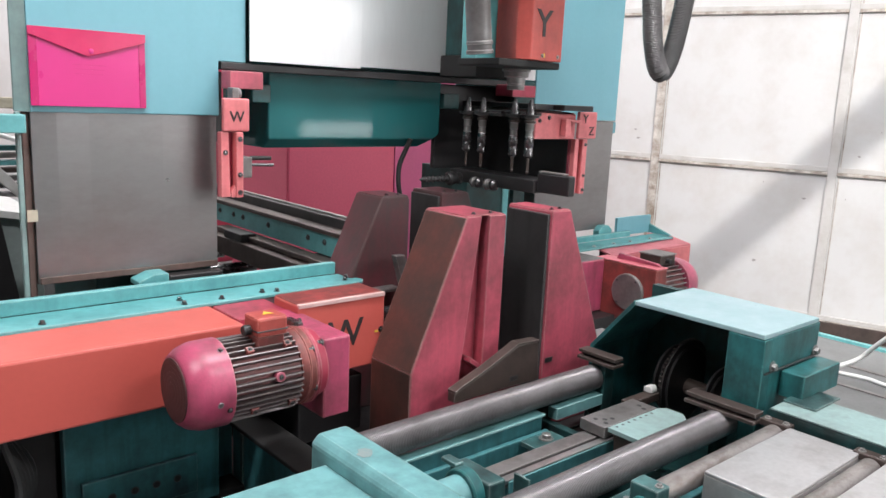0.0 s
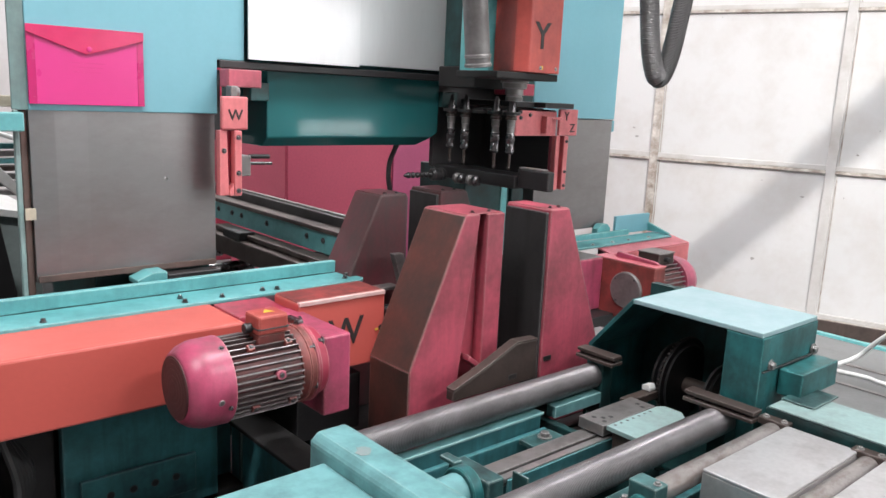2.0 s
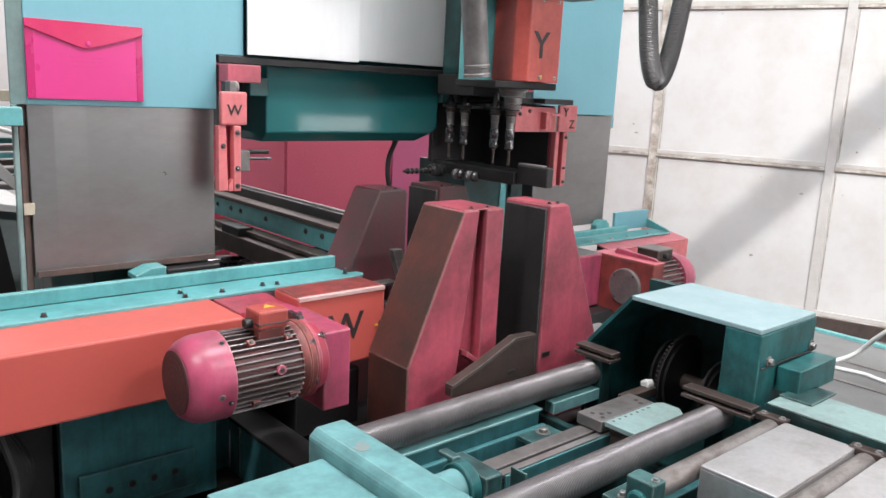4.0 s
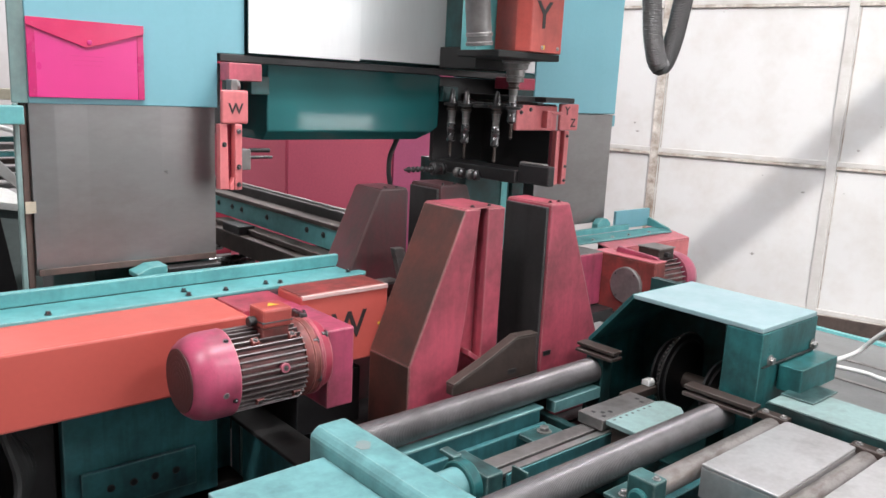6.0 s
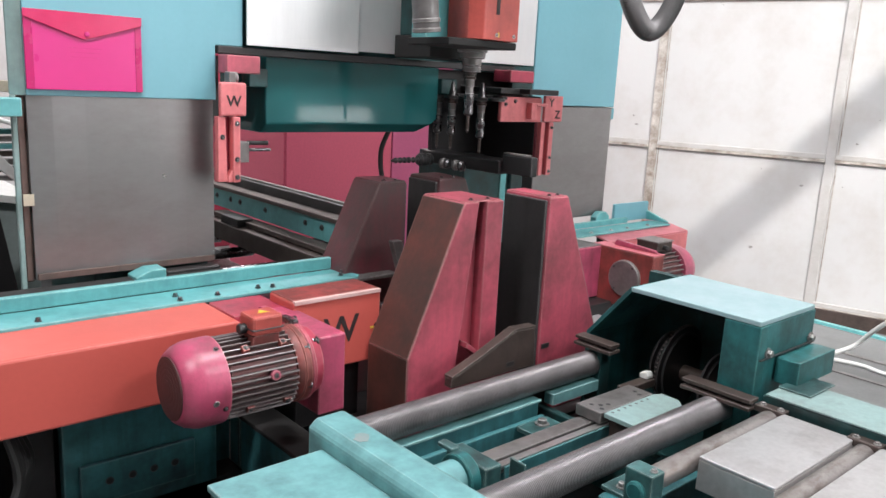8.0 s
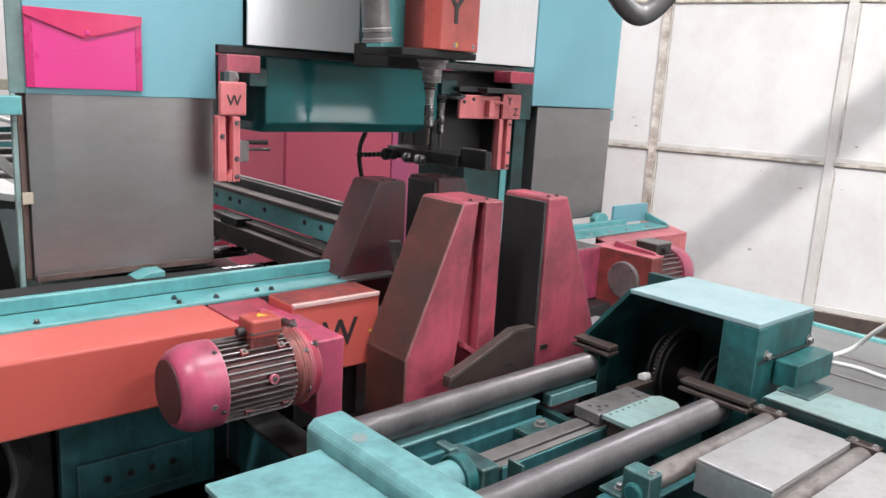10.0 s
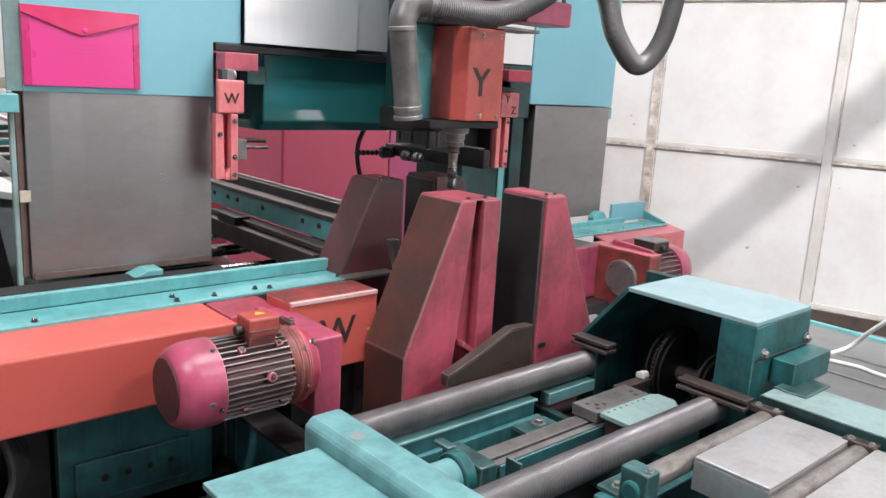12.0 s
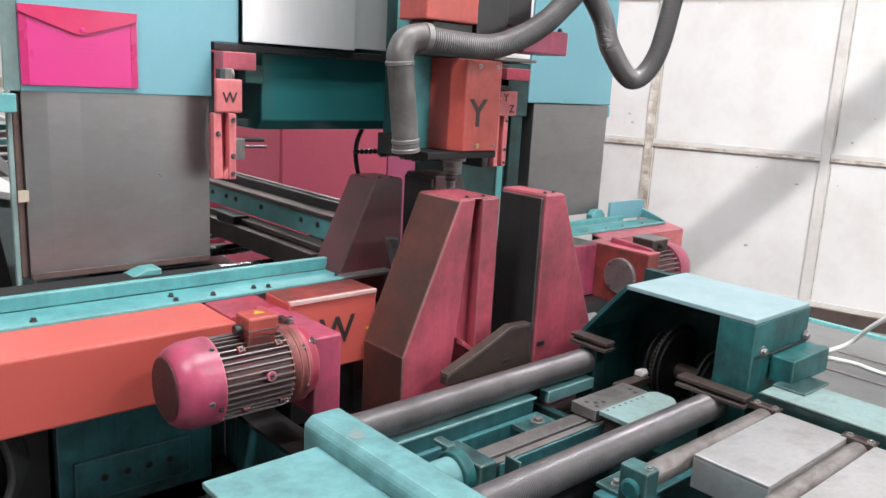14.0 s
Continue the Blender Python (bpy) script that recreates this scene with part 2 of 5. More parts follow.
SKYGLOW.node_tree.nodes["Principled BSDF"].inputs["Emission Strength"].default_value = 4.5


# ---- mesh helpers ----
ORIGIN = {}


def thing(name, at, label, category, group="", kind=""):
    e = new(name)
    e.empty_display_size = 0.05
    e.location = at
    ORIGIN[e] = Vector(at)
    return tagged(e, label, category, group, kind)


def finish(bm, mats, origin, smooth=False):
    bmesh.ops.recalc_face_normals(bm, faces=bm.faces[:])
    bmesh.ops.translate(bm, verts=bm.verts[:], vec=-Vector(origin))
    for e in bm.edges:
        e.smooth = len(e.link_faces) != 2 or e.calc_face_angle(0) < radians(38)
    me = bpy.data.meshes.new("m")
    bm.to_mesh(me)
    bm.free()
    for m in (mats if isinstance(mats, (list, tuple)) else [mats]):
        me.materials.append(m)
    return me


def part(name, bm, material, parent, label="", smooth=True):
    """One mesh under a thing or a part; its coordinates are those of the place."""
    o = ORIGIN[parent]
    ob = new(name, finish(bm, material, o, smooth))
    ob.parent = parent
    ORIGIN[ob] = o
    return tagged(ob, label)


def solo(name, bm, material, label, category="", group="", kind="", smooth=True, at=(0, 0, 0)):
    ob = new(name, finish(bm, material, at, smooth))
    ob.location = at
    ORIGIN[ob] = Vector(at)
    return tagged(ob, label, category, group, kind)


def box(x0, x1, y0, y1, z0, z1, r=0.004, bm=None):
    bm = bm or bmesh.new()
    q = bmesh.new()
    bmesh.ops.create_cube(q, size=1)
    for v in q.verts:
        v.co = Vector(((x0 + x1) / 2 + v.co.x * (x1 - x0), (y0 + y1) / 2 + v.co.y * (y1 - y0), (z0 + z1) / 2 + v.co.z * (z1 - z0)))
    if r:
        bmesh.ops.bevel(q, geom=q.edges[:], offset=r, segments=2, affect="EDGES", profile=0.5)
    return join(bm, q)


def join(bm, q):
    me = bpy.data.meshes.new("tmp")
    q.to_mesh(me)
    q.free()
    bm.from_mesh(me)
    bpy.data.meshes.remove(me)
    return bm


def prism(pts, axis, a, b, r=0.003, bm=None):
    """A profile drawn in the two other axes, pulled along axis from a to b."""
    bm = bm or bmesh.new()
    q = bmesh.new()

    def place(u, v, w):
        return {"x": (w, u, v), "y": (u, w, v), "z": (u, v, w)}[axis]
    lo = [q.verts.new(place(u, v, a)) for u, v in pts]
    hi = [q.verts.new(place(u, v, b)) for u, v in pts]
    q.faces.new(lo)
    q.faces.new(hi[::-1])
    for i in range(len(pts)):
        j = (i + 1) % len(pts)
        q.faces.new((lo[i], lo[j], hi[j], hi[i]))
    bmesh.ops.recalc_face_normals(q, faces=q.faces[:])
    if r:
        bmesh.ops.bevel(q, geom=q.edges[:], offset=r, segments=2, affect="EDGES", profile=0.5)
    return join(bm, q)


def lathe(profile, p0, axis, bm=None, seg=32):
    """Rings (distance along the axis, radius) turned about an axis from p0."""
    bm = bm or bmesh.new()
    d = Vector(axis).normalized()
    u = d.orthogonal().normalized()
    w = d.cross(u)
    rings = []
    for s, r in profile:
        c = Vector(p0) + d * s
        rings.append([bm.verts.new(c + (u * math.cos(2 * math.pi * i / seg) + w * math.sin(2 * math.pi * i / seg)) * max(r, 1e-4)) for i in range(seg)])
    for a, b in zip(rings, rings[1:]):
        for i in range(seg):
            j = (i + 1) % seg
            bm.faces.new((a[i], a[j], b[j], b[i])).smooth = True
    bm.faces.new(rings[0])
    bm.faces.new(rings[-1][::-1])
    return bm


def rod(p0, p1, r, bm=None, seg=20, c=0.0):
    L = (Vector(p1) - Vector(p0)).length
    c = c or min(r * 0.15, L * 0.1)
    return lathe([(0, r - c), (c, r), (L - c, r), (L, r - c)], p0, Vector(p1) - Vector(p0), bm, seg)


def smooth_path(points, n=12):
    pts = [Vector(p) for p in points]
    pts = [2 * pts[0] - pts[1]] + pts + [2 * pts[-1] - pts[-2]]
    out = []
    for a, b, c, d in zip(pts, pts[1:], pts[2:], pts[3:]):
        for i in range(n):
            t = i / n
            out.append(0.5 * (2 * b + (c - a) * t + (2 * a - 5 * b + 4 * c - d) * t * t + (3 * b - a - 3 * c + d) * t ** 3))
    return out + [pts[-2]]


def tube(points, r, bm=None, seg=12, n=10, rib=0.0, pitch=0.012):
    """A tube along a smooth path; rib: the height of its spiral ridges."""
    bm = bm or bmesh.new()
    path = smooth_path(points, n)
    if rib:
        fine, acc = [path[0]], 0.0
        for a, b in zip(path, path[1:]):
            k = max(1, round((b - a).length / (pitch / 3)))
            fine += [a.lerp(b, i / k) for i in range(1, k + 1)]
        path = fine
    rings, u = [], None
    for i, p in enumerate(path):
        d = (path[min(i + 1, len(path) - 1)] - path[max(i - 1, 0)]).normalized()
        u = d.orthogonal().normalized() if u is None else (u - d * u.dot(d)).normalized()
        w = d.cross(u)
        rad = r + (rib if rib and i % 3 == 0 else 0)
        rings.append([bm.verts.new(p + (u * math.cos(2 * math.pi * j / seg) + w * math.sin(2 * math.pi * j / seg)) * rad) for j in range(seg)])
    for a, b in zip(rings, rings[1:]):
        for j in range(seg):
            k = (j + 1) % seg
            bm.faces.new((a[j], a[k], b[k], b[j])).smooth = True
    bm.faces.new(rings[0])
    bm.faces.new(rings[-1][::-1])
    return bm


def bolt(p, axis, r=0.008, h=0.006, bm=None):
    """A hexagon bolt head on its washer."""
    d = Vector(axis).normalized()
    bm = lathe([(0, r * 1.5), (h * 0.3, r * 1.5)], p, axis, bm, 12)
    return lathe([(0, r), (h * 0.85, r), (h, r * 0.8)], Vector(p) + d * h * 0.3, axis, bm, 6)


def letter(text, at, size, rx, rz, parent, name="letter"):
    cu = bpy.data.curves.new(name, "FONT")
    cu.body, cu.size, cu.extrude, cu.align_x, cu.align_y = text, size, 0.0008, "CENTER", "CENTER"
    cu.offset = size * 0.012
    cu.materials.append(INK)
    ob = new(name, cu)
    ob.parent = parent
    ob.matrix_basis = pose(*(Vector(at) - ORIGIN[parent]), rx, 0, rz)
    return tagged(ob, "black printed letter " + text)


# ---- hall ----
def hall():
    solo("floor", box(-6, 12, -4.2, 12, -0.2, 0.0, 0), CONCRETE, "grey concrete workshop floor", "floor", kind="structure")
    solo("ceiling", box(-6, 12, -4.2, 12, 4.6, 4.8, 0), CEIL, "pale sheet ceiling of the workshop", "ceiling", kind="structure")
    solo("wall_west", box(-6.2, -6, -4.2, 12, 0, 4.6, 0), WALL, "plain pale workshop wall", "wall", kind="structure")
    solo("wall_north", box(-6.2, 12, 9, 9.2, 0, 4.6, 0), WALL, "plain pale workshop wall behind the machine", "wall", kind="structure")
    w = thing("wall_south", (2, -4.1, 0), "pale workshop wall with a window band and a low hatch", "wall", kind="structure")
    for x0, x1, z0, z1 in ((-6.2, 3.0, 0, 4.6), (3.0, 4.3, 0, 1.98), (3.0, 4.3, 4.2, 4.6), (7.4, 12, 0, 4.6), (4.3, 7.4, 4.2, 4.6), (4.3, 7.4, 1.24, 1.98), (4.3, 7.4, 0, 1.02), (4.3, 5.5, 1.02, 1.24), (6.8, 7.4, 1.02, 1.24)):
        part("wall_panel", box(x0, x1, -4.2, -4.0, z0, z1, 0), WALL, w)
    for x in (3.0, 4.3, 5.8, 7.36):
        part("window_bar", box(x, x + 0.04, -4.14, -4.06, 1.98, 4.2), WALLPOST, w)


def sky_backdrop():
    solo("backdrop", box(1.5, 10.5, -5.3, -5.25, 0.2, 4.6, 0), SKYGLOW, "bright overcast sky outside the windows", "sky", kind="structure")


WALL_AT, WALL_TURN = (5.946, 2.435), 107.0


def wall_east():
    """White sheet wall on a welded frame; s runs along the wall, n out of it towards the machine."""
    w = thing("wall_east", (*WALL_AT, 0), "white sheet metal wall on a dirty cream frame", "wall", kind="structure")
    w.rotation_euler = (0, 0, radians(WALL_TURN))
    ORIGIN[w] = Vector((0, 0, 0))
    part("sheet", box(-8, 12, -0.12, -0.04, 0, 4.6, 0), WALL, w)
    for s in WALL_POSTS:
        part("post", box(s - 0.034, s + 0.034, -0.045, -0.022, 0, 4.4), WALLPOST if 1 < s < 2 else WALLTRIM, w, "cream steel post")
        part("seam", box(s - 0.052, s - 0.044, -0.045, -0.036, 0, 4.4, 0.001), WALLPOST, w)
    for i, (a, b) in enumerate(zip([-8] + WALL_POSTS, WALL_POSTS + [12])):
        for z in WALL_RAILS:
            part("rail", box(a + 0.034, b - 0.034, -0.045, -0.022, z - 0.006, z + 0.03), WALLTRIM, w, "cream horizontal rail")
            part("rail_lip", box(a + 0.034, b - 0.034, -0.045, -0.012, z - 0.03, z - 0.007), WALLPOST, w, "rail lip with dirty edge")
    for i, (s, z) in enumerate(((-0.25, 1.54), (-0.13, 1.36), (0.2, 1.02), (-0.08, 1.04), (0.01, 0.97), (0.5, 0.5), (0.93, 2.34), (1.55, 1.46), (1.52, 1.39), (0.5, 1.12))):
        r = 0.006 + 0.004 * (i % 3)
        part("smudge", prism([(s + r * (0.7 + 0.3 * ((i + k) % 3)) * math.cos(k), z + r * (0.6 + 0.4 * ((i * k) % 2)) * math.sin(k)) for k in range(6)], "y", -0.0400, -0.0385, 0), SMUDGE, w, "grey smudge")
    part("skirting", box(-8, 12, -0.05, -0.005, 0.0, 0.11), BROWN, w, "dark brown skirting")


WALL_POSTS = [-5.25, -3.93, -2.61, -1.29, 0.03, 1.36, 2.68, 4.0, 5.32]
WALL_RAILS = [0.12, 1.24, 2.40, 3.5]


def lamps():
    for i, (x, y, turn) in enumerate(LAMPS):
        f = thing("ceiling_light", (x, y, LAMP_Z + 0.06), "long white strip lamp hanging under the ceiling", "lamp", "strip lamps in the hall")
        part("housing", box(x - 0.9, x + 0.9, y - 0.12, y + 0.12, LAMP_Z + 0.04, LAMP_Z + 0.12), WHITE, f)
        part("tube", rod((x - 0.85, y, LAMP_Z + 0.025), (x + 0.85, y, LAMP_Z + 0.025), 0.014), GLOW, f)
        part("hanger", rod((x, y, LAMP_Z + 0.12), (x, y, 4.6), 0.01), WHITE, f)
        a = bpy.data.lights.new("strip", "AREA")
        a.shape, a.size, a.size_y, a.energy, a.color = "RECTANGLE", 1.7, 0.3, STRIP_POWER, (0.98, 0.98, 1.0)
        o = new("strip_lamp", a)
        o.location = (x, y, LAMP_Z)
    # floodlight that throws the boom's shadow on the east wall
    f = thing("floodlight", (2.5, -2.0, 3.95), "small floodlight hung from the ceiling", "lamp")
    part("case", box(2.36, 2.64, -2.14, -1.86, 3.93, 4.03), DARK, f)
    part("hanger", rod((2.5, -2.0, 4.03), (2.5, -2.0, 4.6), 0.012), DARK, f)
    a = bpy.data.lights.new("flood", "SPOT")
    a.energy, a.color, a.spot_size, a.spot_blend, a.shadow_soft_size = FLOOD_POWER, (1.0, 0.98, 0.96), radians(46), 0.35, 0.07
    o = new("flood_lamp", a)
    o.matrix_basis = look((2.5, -2.0, 3.9), (6.1, 2.2, 1.5))
    b = thing("boom_arm", (4.7, -1.3, 4.6), "grey tube boom hung from the ceiling", "boom")
    part("tube", rod((4.03, 0.80, 1.95), (4.74, -1.45, 4.6), 0.075), PIPE, b)


# ---- portal ----
def portal():
    p = thing("drilling_portal", (2.0, 2.9, 0), "light turquoise steel portal with stainless covers", "machine frame")
    zt = 3.1
    part("column", prism([(0.612, 1.552), (1.204, 1.552), (1.204, 1.735), (1.305, 1.735), (1.305, zt), (0.612, zt)], "y", 2.57, 2.64), SKY_BLUE, p, "light turquoise left column housing")
    part("column_body", box(0.80, 1.20, 2.641, 3.15, 0.6, zt), TEAL_OILY_SHADED, p)
    part("column", box(2.80, 3.435, 2.57, 3.15, 1.566, zt), SKY_BLUE, p, "light turquoise right column housing")
    part("column_corner", prism([(0.611, 2.573), (0.574, 2.60), (0.574, 2.612), (0.611, 2.612)], "z", 1.552, zt, 0.002), PALE_GREEN, p, "pale green chamfered column corner")
    part("column_plate", box(0.574, 0.589, 2.592, 2.612, 0.25, 1.551), PALE_GREEN, p, "pale green edge plate")
    part("side_strip", box(0.590, 0.611, 2.596, 2.62, 0.98, 1.551), RUST, p, "rusty strip beside the guard panel")
    part("tape_patch", box(0.587, 0.617, 2.572, 2.577, 1.222, 1.258, 0.001), CREAM, p, "cream tape patch")
    part("crossbeam", box(1.306, 2.799, 2.64, 3.15, 1.735, zt), TEAL, p, "dark teal crossbeam behind the covers")
    part("guide_rail", box(1.21, 2.66, 2.563, 2.60, 1.708, 1.735), DARK, p, "black oily guide rail")
    part("left_cover", box(1.308, 1.774, 2.545, 2.552, 1.742, zt, 0.001), COVER, p, "bright stainless sliding cover")
    part("right_cover", box(2.30, 2.795, 2.575, 2.582, 1.745, zt, 0.001), COVER, p, "stainless cover beside the column")
    part("inner_post", box(1.205, 1.30, 2.75, 3.15, 1.45, 1.705), DARK, p, "black column side in the opening")
    part("inner_post", box(2.72, 2.80, 2.60, 3.15, 0.2, 1.705), TEAL_OILY_SHADED, p, "oily teal column side in the opening")
    part("black_panel", box(2.262, 2.74, 2.665, 2.69, 1.335, 1.706), DARK, p, "oil-black panel behind the tools")
    part("mount_block", box(2.53, 2.68, 2.46, 2.57, 1.665, 1.717), MAGENTA, p, "red mounting block")
    part("inner_plate", box(2.66, 2.80, 2.575, 2.60, 1.5, 1.74), TEAL_OILY_SHADED, p)
    part("lug", box(0.40, 0.594, 2.55, 2.590, 1.49, 1.545), TURQ, p, "turquoise lug beside the column")
    part("lug", box(3.436, 3.48, 2.60, 2.66, 1.50, 1.56), SKY_BLUE, p)
    part("guard_panel", box(2.85, 3.43, 2.578, 3.1, 0.99, 1.563), STEEL, p, "brushed grey steel guard panel")
    m = part("sliding_cover", box(1.735, 2.284, 2.556, 2.562, 1.750, zt, 0.001), SLIDECOVER, p, "bright stainless cover that slides with the head")
    g = part("guard_panel", prism([(0.612, 2.581), (0.683, 2.5775), (0.778, 2.580), (1.008, 2.5775), (1.096, 2.580), (1.196, 2.5775), (1.196, 2.625), (0.612, 2.625)], "z", 1.024, 1.62, 0.0008), STEEL, p, "brushed grey steel guard panel with scuffed edges")
    part("slide_shoe", prism([(0.885, 1.0), (0.885, 1.016), (0.935, 1.036), (0.985, 1.036), (0.985, 1.0)], "y", 2.49, 2.57), TURQ, g)
    part("slide_strip", box(1.0, 1.19, 2.52, 2.57, 1.0, 1.018), DARK, g)
    part("bottom_lip", box(0.615, 1.194, 2.570, 2.577, 1.024, 1.045, 0.002), RUST, g)
    return p, m, g


def hanging_guard():
    g = thing("chip_guard", (1.85, 2.8, 1.43), "dark teal sheet guard hung under the crossbeam", "machine guard")
    bm = prism([(2.62, 1.72), (2.62, 1.468), (2.665, 1.432), (2.98, 1.432), (3.0, 1.46), (3.0, 1.72)], "x", 1.42, 2.25, 0.006)
    cut = bmesh.ops.bisect_plane(bm, geom=bm.verts[:] + bm.edges[:] + bm.faces[:], plane_co=(2.25, 2.62, 1.495), plane_no=(0.063, 0, -0.09), clear_outer=True)
    bmesh.ops.holes_fill(bm, edges=[e for e in cut["geom_cut"] if isinstance(e, bmesh.types.BMEdge)])
    part("shell", bm, GUARD_TEAL, g)
    part("bracket", box(1.345, 1.419, 2.60, 2.66, 1.60, 1.665), TEAL_OILY_SHADED, g)
    part("bracket", box(2.252, 2.34, 2.60, 2.66, 1.60, 1.665), TEAL_OILY_SHADED, g)


def folder():
    f = thing("document_folder", (0.78, 2.566, 1.57), "hot pink plastic snap envelope stuck on the column", "folder")
    part("pocket", box(0.625, 0.945, 2.560, 2.569, 1.571, 1.79, 0.001), FOLDER, f)
    part("edge", box(0.612, 0.634, 2.558, 2.5695, 1.571, 1.795, 0.001), FOLDER_EDGE, f)
    part("edge", box(0.930, 0.950, 2.558, 2.5695, 1.571, 1.795, 0.001), FOLDER_EDGE, f)
    flap = part("flap", prism([(0.610, 1.80), (0.950, 1.80), (0.950, 1.775), (0.83, 1.737), (0.775, 1.722), (0.72, 1.74), (0.61, 1.778)], "y", 2.553, 2.5575, 0.001), FOLDER_FLAP, f, "crimson flap with a press stud")
    part("stud", lathe([(0, 0.008), (0.003, 0.007), (0.004, 0.003)], (0.785, 2.553, 1.738), (0, -1, 0), None, 16), FOLDER, flap)
    for k, z in enumerate((1.695, 1.682, 1.668)):
        part("print_line", box(0.73 + 0.004 * k, 0.83 - 0.006 * k, 2.5590, 2.5600, z, z + 0.003, 0), FOLDER_FAINT, f)


def clamp_w():
    c = thing("beam_clamp", (1.2, 2.5, 1.28), "salmon clamp arm with a letter plate", "clamp")
    part("mount", box(1.207, 1.33, 2.49, 2.56, 1.645, 1.705), JAW, c)
    part("pivot", rod((1.215, 2.48, 1.63), (1.235, 2.48, 1.63), 0.02, None, 16), PLATE, c)
    part("neck", box(1.20, 1.225, 2.46, 2.50, 1.60, 1.65), PLATE, c)
    pl = part("plate", box(1.163, 1.257, 2.448, 2.47, 1.505, 1.615, 0.006), SALMON, c)
    part("channel_web", box(1.157, 1.233, 2.482, 2.492, 1.282, 1.503), MAGENTA, c)
    part("channel_flange", prism([(1.157, 1.284), (1.190, 1.284), (1.184, 1.503), (1.157, 1.503)], "y", 2.456, 2.4815), SALMON, c)
    part("channel_flange", box(1.207, 1.233, 2.446, 2.4815, 1.282, 1.503), SALMON, c)
    part("channel_foot", prism([(1.191, 1.282), (1.2065, 1.282), (1.2065, 1.325), (1.191, 1.300)], "y", 2.452, 2.4815), SALMON, c)
    for x, z in ((1.172, 1.435), (1.220, 1.48), (1.220, 1.30), (1.220, 1.36)):
        part("bolt", bolt((x, 2.446 if x > 1.2 else 2.456, z), (0, -1, 0), 0.006), CHROME, c)
    letter("W", (1.21, 2.4465, 1.553), 0.05, 90, 0, pl)


# ---- vertical head ----
def head():
    h = thing("vertical_drill_unit", (2.18, 2.2, 1.8), "red vertical drill unit with spindle and suction pipe", "drill unit")
    c = part("front_cover", prism([(2.098, 2.038), (2.139, 2.0), (2.307, 2.0), (2.307, 2.145), (2.098, 2.145)], "z", 1.797, 2.112, 0.004), HEADRED, h, "red sheet cover, worn at the edges")
    letter("Y", (2.20, 1.9985, 1.925), 0.135, 90, 0, c)
    for x, z in ((2.20, 2.09), (2.285, 2.09), (2.20, 1.815), (2.285, 1.815)):
        part("screw", bolt((x, 2.0, z), (0, -1, 0), 0.005, 0.004), PLATE, c)
    part("sticker", box(2.205, 2.212, 1.9985, 1.9995, 1.808, 1.824, 0), YELLOW, c)
    part("back_plate", box(2.005, 2.33, 2.148, 2.23, 1.79, 3.3), TURQ, h, "turquoise slide plate")
    part("slide", box(2.19, 2.30, 2.231, 2.535, 1.82, 3.3), TEAL_OILY_SHADED, h)
    part("saddle", box(2.17, 2.40, 2.32, 2.540, 1.735, 1.819), MATT_BLACK, h)
    part("lamp_strip", box(2.345, 2.36, 2.15, 2.50, 1.80, 2.4), PLATE, h)
    part("base_plate", box(1.99, 2.315, 2.012, 2.23, 1.770, 1.795), MATT_BLACK, h)
    s = part("spindle", lathe([(0, 0.056), (0.010, 0.056), (0.012, 0.050), (0.032, 0.048), (0.035, 0.036), (0.058, 0.036), (0.060, 0.032), (0.064, 0.032), (0.066, 0.035), (0.082, 0.034)], (2.277, 2.2, 1.772), (0, 0, -1)), PLATE, h, "grey spindle nose")
    part("cone", lathe([(0.0, 0.06), (0.018, 0.058), (0.0185, 0.04)], (2.277, 2.2, 1.7905), (0, 0, -1)), DARK, s)
    part("upper_cover", box(1.946, 2.175, 2.0, 2.145, 2.226, 2.75, 0.006), HEADRED, h)
    part("dark_gap", box(1.99, 2.17, 2.02, 2.145, 2.113, 2.225), DARK, h)
    part("motor_block", box(2.18, 2.33, 2.01, 2.145, 2.16, 2.75), DARK, h)
    part("motor_cover", box(2.335, 2.47, 2.03, 2.14, 2.24, 2.75, 0.006), DARK, h, "dark motor cover")
    part("shelf", box(2.25, 2.47, 1.985, 2.10, 2.114, 2.126), PLATE, h)
    k = part("terminal_box", box(2.392, 2.634, 1.985, 2.12, 2.149, 2.235, 0.006), FANCOVER, h, "pink red terminal box")
    for x in (2.45, 2.52, 2.60):
        part("screw", bolt((x, 2.0, 2.235), (0, 0, 1), 0.008, 0.01), DARK, k)
    pipe = part("suction_pipe", tube([(1.885, 2.0, 1.80), (1.865, 2.0, 1.95), (1.845, 2.0, 2.09)], 0.043, None, 24), PIPE, h, "grey suction pipe with clamp rings")
    for p, z in (((1.885, 2.0, 1.80), 0.047), ((1.882, 2.0, 1.83), 0.046), ((1.846, 2.0, 2.075), 0.047)):
        part("clamp_ring", lathe([(0, z - 0.003), (0.002, z), (0.012, z), (0.014, z - 0.003)], p, (-0.12, 0, 1), None, 28), PLATE, pipe)
    part("stay", rod((1.87, 2.02, 2.06), (2.0, 2.16, 2.06), 0.007), DARK, pipe)
    part("elbow", tube([(1.847, 2.0, 2.078), (1.846, 2.0, 2.11), (1.865, 2.0, 2.147), (1.90, 1.995, 2.163), (1.93, 1.985, 2.166)], 0.044, None, 24), PIPE, h)
